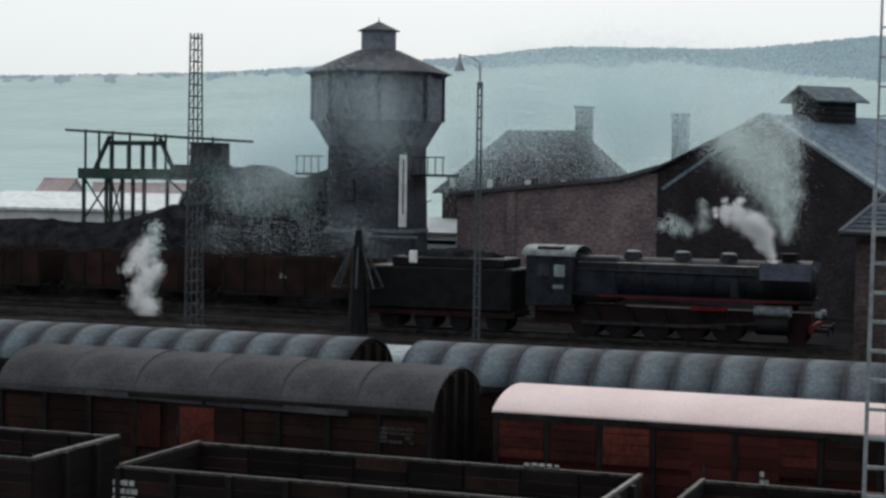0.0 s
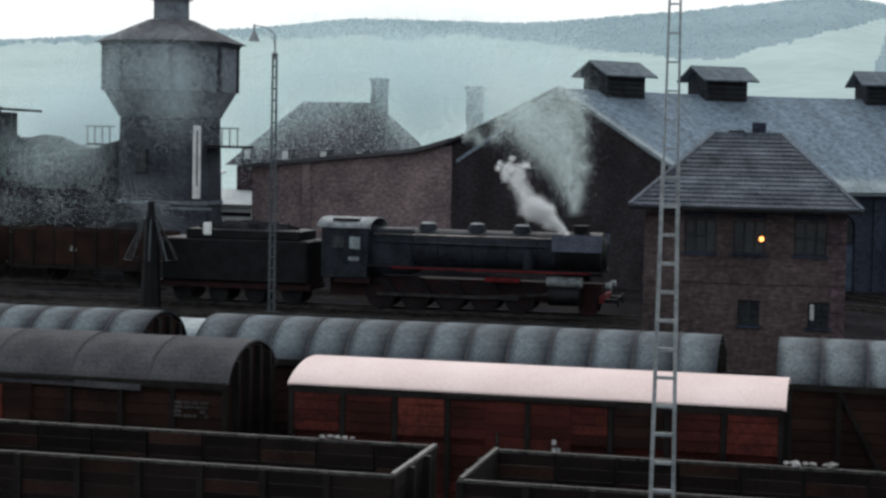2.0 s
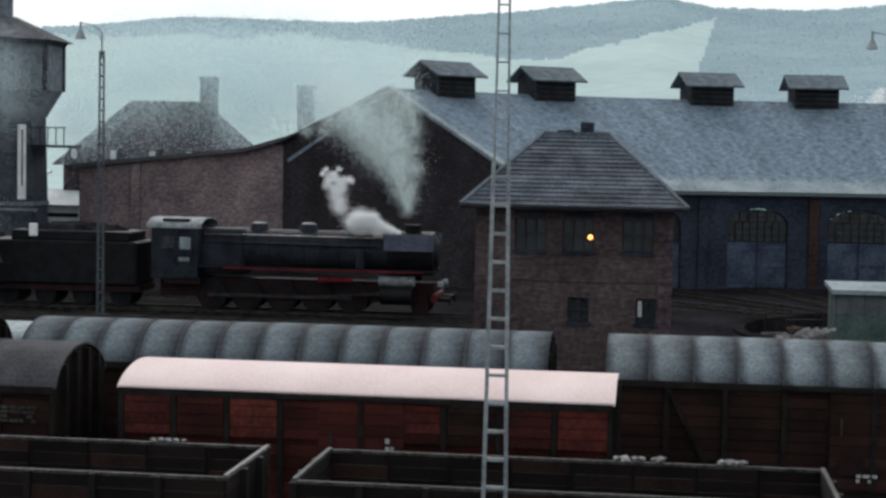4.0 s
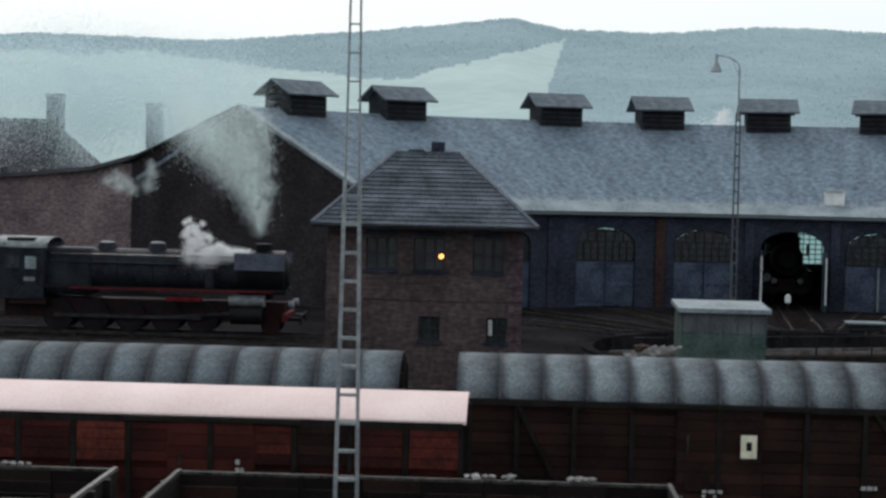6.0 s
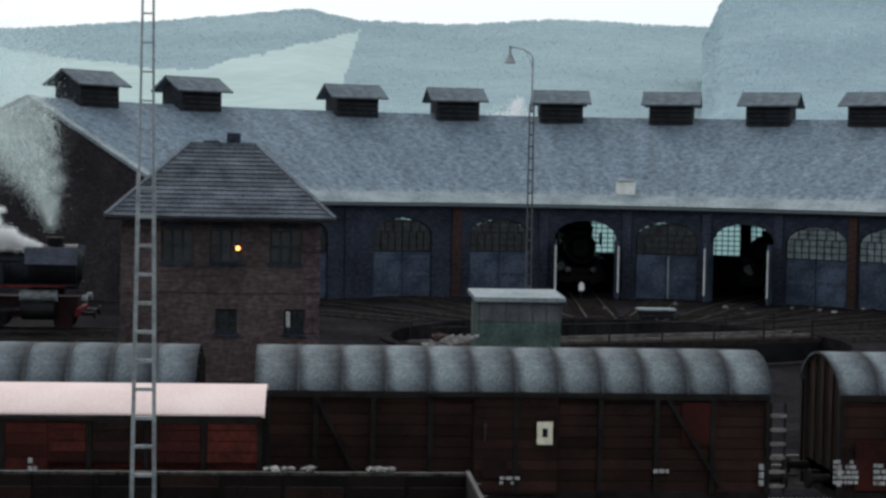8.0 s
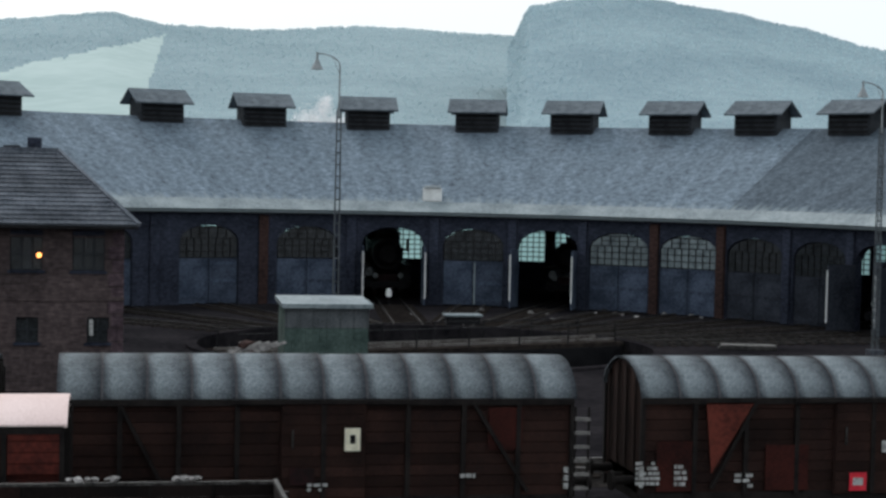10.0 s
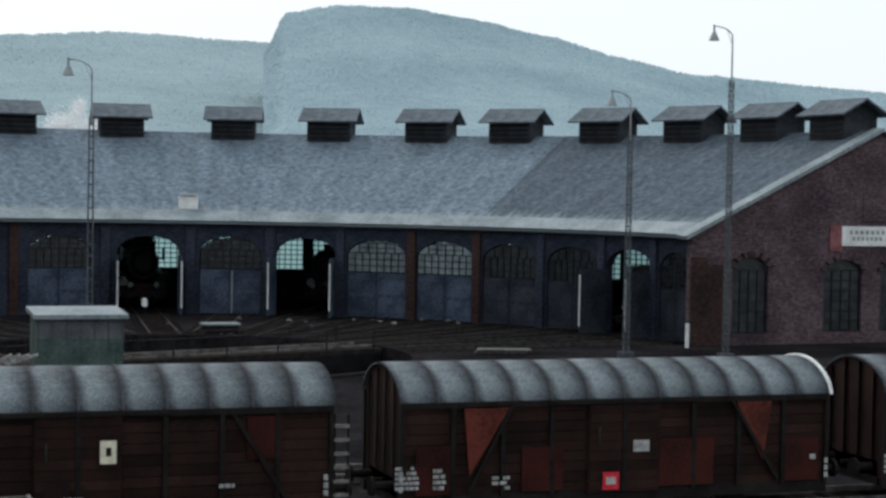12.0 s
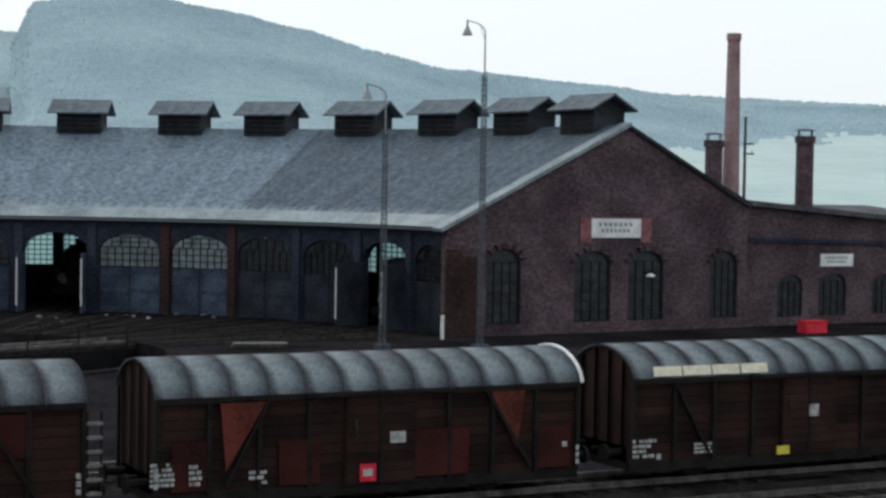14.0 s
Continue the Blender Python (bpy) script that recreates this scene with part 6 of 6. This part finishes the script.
for k in range(3):
    plate(g2, 5.25, 1.4 - k * 0.17, 0.1, 0.12, M_PALE_MARK, "white spot")
    plate(g3, -5.35, 1.4 - k * 0.17, 0.09, 0.12, M_PALE_MARK, "white spot")
bay = 9.28 / 9
for k, paint in ((0, M_WAGON_BRIGHT), (1, M_WAGON_RED), (2, M_WAGON_ORANGE), (3, M_WAGON_RED), (5, M_WAGON_BRIGHT), (6, M_WAGON), (7, M_WAGON_RED), (8, M_WAGON_BRIGHT)):
    for q in range(4):
        z = 2.83 - q * 0.2
        plate(white, -4.64 + (k + 0.5) * bay, z, bay - 0.13, 0.185, M_WAGON_RED if q == 3 and k % 2 else paint, "repainted red side plank", -1.425)
writing(white, 0.55, 2.1, 0.16, 0.3, -1.5, 2, 51)
writing(dark, 4.25, 2.4, 0.7, 0.35, -1.44, 4, 52, M_RIM)
plate(dark, -0.15, 2.25, 0.8, 0.9, M_WAGON_ORANGE, "rusty red board bay", -1.5)
plate(dark, -1.4, 2.25, 0.7, 0.9, M_WAGON_RED, "rusty red board bay", -1.425)
part("canvas_hem", beam(bmesh.new(), (-5.0, -1.46, 2.9), (3.2, -1.46, 2.78), 0.05, 0.12), M_ROOF_BROWN, dark)
van = thing("parked_van", "low parked rail van with a pale roof", "rail van", pose(-17.4, 42.5, 0))
part("body", boxed(-2.5, 2.5, -1.2, 1.2, 0.8, 2.6), M_WAGON, van)
part("roof", roof_sheet(5.2, 1.3, 2.6, 2.95, 0.7), M_EAVE, van, "pale roof")
running_gear(van, 2.5)
writing(o1, -3.9, 2.3, 0.45, 0.4, -1.43, 3, 61)
writing(o1, -2.6, 2.1, 0.35, 0.3, -1.43, 2, 62)
writing(o2, -1.0, 2.2, 0.45, 0.3, -1.43, 3, 63)
for k in range(11):
    x = (-0.6, -0.45, -0.3, 0.0, 1.15, 1.3, 1.4, -0.2, 1.05, 0.1, 1.2)[k]
    part("stone_lump", stone(rnd.uniform(0.07, 0.14), 90 + k), M_RUBBLE, o2, "pale lump on the rim", pose(x + 1.3, 1.35, 2.75))
for k in range(5):
    part("stone_lump", stone(rnd.uniform(0.06, 0.1), 120 + k), M_RUBBLE, o1, "", pose(2.1 + k * 0.13, 1.35, 2.74))

rv = thing("roof_skylight", "small pale box skylight near the shed eave", "skylight", pose(*polar(28.0, 10.9, 6.45), 0, 0, -10.9))
part("frame", boxed(-0.6, 0.6, -0.5, 0.5, -0.1, 0.75, 0.04), M_WHITE, rv)
part("pane", slab([(-0.5, -0.55, 0.76), (0.5, -0.55, 0.76), (0.5, 0.5, 0.9), (-0.5, 0.5, 0.9)], 0.04), M_PALE_GLASS, rv)

# ---- steam and smoke ----
def flecks(n, radius, size, seed):
    """A loose cloud of tiny droplets, thinning towards its edge."""
    g = np.random.default_rng(seed)
    c = g.normal(0, radius * 0.5, (n, 3))
    s = size * g.uniform(0.6, 1.4, (n, 1))
    axes = np.array([(1, 1, 1), (1, -1, -1), (-1, 1, -1), (-1, -1, 1)])
    v = (c[:, None, :] + axes[None] * s[:, None, :]).reshape(-1, 3)
    tri = np.array([(0, 1, 2), (0, 3, 1), (0, 2, 3), (1, 3, 2)])
    f = (tri[None] + 4 * np.arange(n)[:, None, None]).reshape(-1, 3)
    me = bpy.data.meshes.new("puff")
    me.from_pydata(v.tolist(), [], f.tolist())
    return me


def plume(name, label, m, spots, mat, cover, size):
    """Spots are x, y, z and radius; cover is how much of what lies behind a puff hides."""
    p = thing(name, label, "steam" if "steam" in name else "smoke", m)
    for k, (x, y, z, r) in enumerate(spots):
        me = flecks(max(12, int(cover * min(1.0, 0.8 / r if r < 2 else 1.0) * 3.14 * r * r / (4 * size * size))), r, size, k + 7)
        me.materials.append(mat)
        piece("puff", me, p, "", pose(x, y, z))["kind"] = "stuff"
    return p


r5 = random.Random(11)
jet = [(-0.29 * k, r5.uniform(-0.1, 0.1), r5.uniform(-0.1, 0.1) * k / 4, 0.14 + 0.045 * k) for k in range(8)]
jet += [(-1.3, 0, 0.3, 0.25), (-1.75, 0, -0.28, 0.3), (-0.9, 0, -0.2, 0.24)]
steam_jet = plume("steam_jet", "white steam blowing off from the locomotive", pose(-11.9, 75.2, 4.0), jet, M_STEAM, 2.2, 0.01)
tip = [(0.55, 0, -0.45, 0.36), (0.3, 0, -0.2, 0.4), (0, 0, 0, 0.34)]
for a, n, g in ((150, 9, 0.13), (75, 6, 0.16), (115, 7, 0.12)):
    for k in range(n):
        d = 0.25 + g * k
        tip.append((d * math.cos(radians(a)) + r5.uniform(-0.16, 0.16), r5.uniform(-0.1, 0.1), d * math.sin(radians(a)) + r5.uniform(-0.16, 0.16), r5.uniform(0.16, 0.3) * (1 - 0.4 * k / n)))
steam_tip = plume("steam_puff", "torn white steam drifting off the end of the jet", pose(-13.7, 75.1, 5.6), tip, M_STEAM, 0.75, 0.008)
col = [(0.35 - 0.62 * (0.3 + 0.11 * k) + 0.14 * math.sin(k * 1.7) + r5.uniform(-0.15, 0.15), r5.uniform(-0.2, 0.2), 0.35 + 0.5 * k, (0.38 + 0.1 * k) * r5.uniform(0.8, 1.2)) for k in range(13)]
col += [(0.4 + r5.uniform(-0.5, 0.25), r5.uniform(-0.2, 0.2), 0.6 + 0.42 * k, r5.uniform(0.2, 0.42)) for k in range(12)]
col += [(-0.55 - 0.38 * k + r5.uniform(-0.3, 0.3), r5.uniform(-0.4, 0.4), 2.2 + 0.52 * k, 0.7 + 0.12 * k) for k in range(9)]
col += [(-1.6 - 0.35 * k, 0.3, 4.2 + 0.35 * k, 1.3) for k in range(5)]
smoke_column = plume("smoke_column", "grey smoke rising from the locomotive chimney", pose(-11.5, 76.6, 4.7), col, M_SMOKE, 0.2, 0.007)
wisps = [(-4.9, 0, 1.5, 0.3), (-4.5, 0, 1.75, 0.34), (-4.1, 0, 1.5, 0.36), (-3.75, 0, 1.3, 0.3), (-4.4, 0, 1.25, 0.26), (-3.1, 0, 1.6, 0.34), (-3.0, 0, 2.1, 0.32), (-3.15, 0, 2.5, 0.24)]
loco_wisps = plume("steam_wisps", "thin steam wisps over the boiler of the locomotive", pose(-11.8, 74.4, 4.0), wisps, M_SMOKE, 0.24, 0.007)
ground_steam = plume("steam_cloud", "white steam cloud rising beside the yard track", pose(-44.0, 76, 0.4), [(0.3 * math.sin(k * 0.75 + 0.6), 0, 0.2 * k, 0.4 + 0.1 * math.sin(k * 0.9 + 1)) for k in range(18)] + [(-0.75, 0, 2.3, 0.36), (-0.95, 0, 2.15, 0.3), (0.7, 0, 2.0, 0.42), (0.85, 0, 2.3, 0.36), (0.2, 0, 3.7, 0.3), (-0.45, 0, 0.5, 0.4), (0.4, 0, 0.35, 0.45)], M_STEAM, 0.6, 0.012)
small_steam = plume("steam_wisps", "thin steam wisp at the foot of the coaling gantry", pose(-46.8, 81.5, 0.3), [(0.05 * k, 0, 0.0 + 0.6 * k, 0.3 + 0.02 * k) for k in range(8)], M_SMOKE, 0.5, 0.015)
HZ = [(-49, 112, 6.7, 3.2), (-55, 112, 8.4, 3.5), (-51, 112, 9.6, 4.0), (-46.5, 113, 7.8, 3.2), (-35.5, 113, 12.6, 4.0), (-30, 114, 13.4, 4.0), (-24.5, 113, 12.6, 4.2), (-39.5, 112, 9.6, 3.0), (-19, 112, 12.2, 3.6), (-28, 114, 10.2, 3.2), (-22, 113, 9.8, 3.0), (-53, 117, 9.8, 3.0), (-57, 117, 9.2, 3.0), (-50.5, 117, 11.0, 2.8)]
drift = plume("drifting_smoke", "thin pale smoke drifting over the yard", pose(0, 0, 0), HZ, M_HAZE, 0.5, 0.0135)
HF = [(-43.2, 94.5, 11.2, 2.6), (-39.0, 94.5, 12.2, 2.4), (-38.5, 94.5, 10.0, 2.4), (-44.6, 94.5, 8.0, 2.6), (-47.5, 93.8, 6.6, 2.6), (-42.0, 94, 13.0, 1.8)]
LOW = [(-46.5, 98.5, 7.4, 2.2), (-45.6, 97.6, 5.8, 1.8), (-49.5, 100, 6.8, 2.2), (-42.6, 86.9, 4.3, 1.7), (-39.6, 86.9, 4.5, 1.8), (-37.0, 86.9, 4.1, 1.6), (-45.5, 86.9, 3.9, 1.5), (-52.5, 93.5, 6.6, 2.2)]
tower_smoke = plume("tower_smoke", "thin smoke drifting past the water tower", pose(0, 0, 0), HF, M_HAZE, 0.17, 0.008)
low_smoke = plume("drifting_smoke", "thin low smoke drifting before the coal heap", pose(0, 0, 0), LOW, M_HAZE, 0.1, 0.008)
far_steam = plume("distant_steam", "small white steam cloud behind the shed roof", pose(14.6, 124, 11.4), [(0.5 * k - 1.4, 0, 0.3 * math.sin(k * 1.4) + 0.3, 0.8 + 0.15 * math.sin(k)) for k in range(7)] + [(0.2, 0, 1.5, 0.7), (0.4, 0, 2.1, 0.5)], M_STEAM, 0.9, 0.022)


def motions():
    jx, jy, jz = -11.85, 75.2, 4.0
    walk(steam_jet, [(t, pose(jx, jy, jz, 0, a, 0)) for t, a in ((0, 64), (0.7, 55), (1.5, 43), (2.4, 38), (3.2, 32), (4.3, 8), (5.3, -18), (6.2, -2), (7.0, 14), (7.7, 10), (10, 16), (14, 12))])
    walk(steam_tip, [(t, pose(jx + x, jy, jz + z, 0, a, 0)) for t, x, z, a in ((0, -1.6, 1.75, -12), (0.7, -1.8, 2.0, 0), (1.5, -2.1, 2.3, 8), (2.4, -2.5, 2.1, 14), (3.2, -2.8, 1.95, 16), (4.3, -2.9, 1.4, 40), (5.3, -2.7, 0.1, 60), (6.2, -2.5, 0.3, 45), (7.0, -1.9, 0.6, 20), (7.7, -2.0, 0.7, 10), (14, -2.2, 0.8, 0))])
    walk(loco_wisps, [(t, pose(-11.8 + x, 74.4, 4.0 + z, 0, a, 0)) for t, x, z, a in ((0, 0, 0, 0), (1.5, -0.5, 1.6, 10), (3.2, -0.8, 2.3, 20), (5.3, -1.3, 1.2, 12), (7.7, -2.3, 0.6, 0), (14, -3.0, 1.5, -10))])
    walk(smoke_column, [(t, pose(x, 76.6, z, 0, a, c)) for t, x, z, a, c in ((0, -11.75, 4.7, 0, 0), (1.5, -11.85, 4.7, -2, 6), (3.2, -11.85, 4.6, -2, 0), (5.3, -11.7, 4.6, -1, 8), (7.7, -11.7, 4.5, -5, 0), (14, -11.7, 4.6, -2, 10))])
    walk(ground_steam, [(0, pose(-44.0, 76, 0.4, 0, 0, 0)), (1.5, pose(-43.8, 76, 0.5, 0, -3, 25)), (14, pose(-44.3, 76, 0.6, 0, -5, 80))])
    walk(tower_smoke, [(0, pose(0, 0, 0)), (14, pose(0.8, 0, 0.5))])
    walk(low_smoke, [(0, pose(0, 0, 0)), (14, pose(1.2, 0, 0.3))])
    walk(drift, [(0, pose(0, 0, 0)), (14, pose(-1.5, 0, 0.6))])
    walk(far_steam, [(0, pose(14.6, 124, 10.3)), (7.7, pose(14.6, 124, 10.5)), (11, pose(14.7, 124, 11.4)), (14, pose(14.8, 124, 11.5, 0, 4, 10))])


motions()
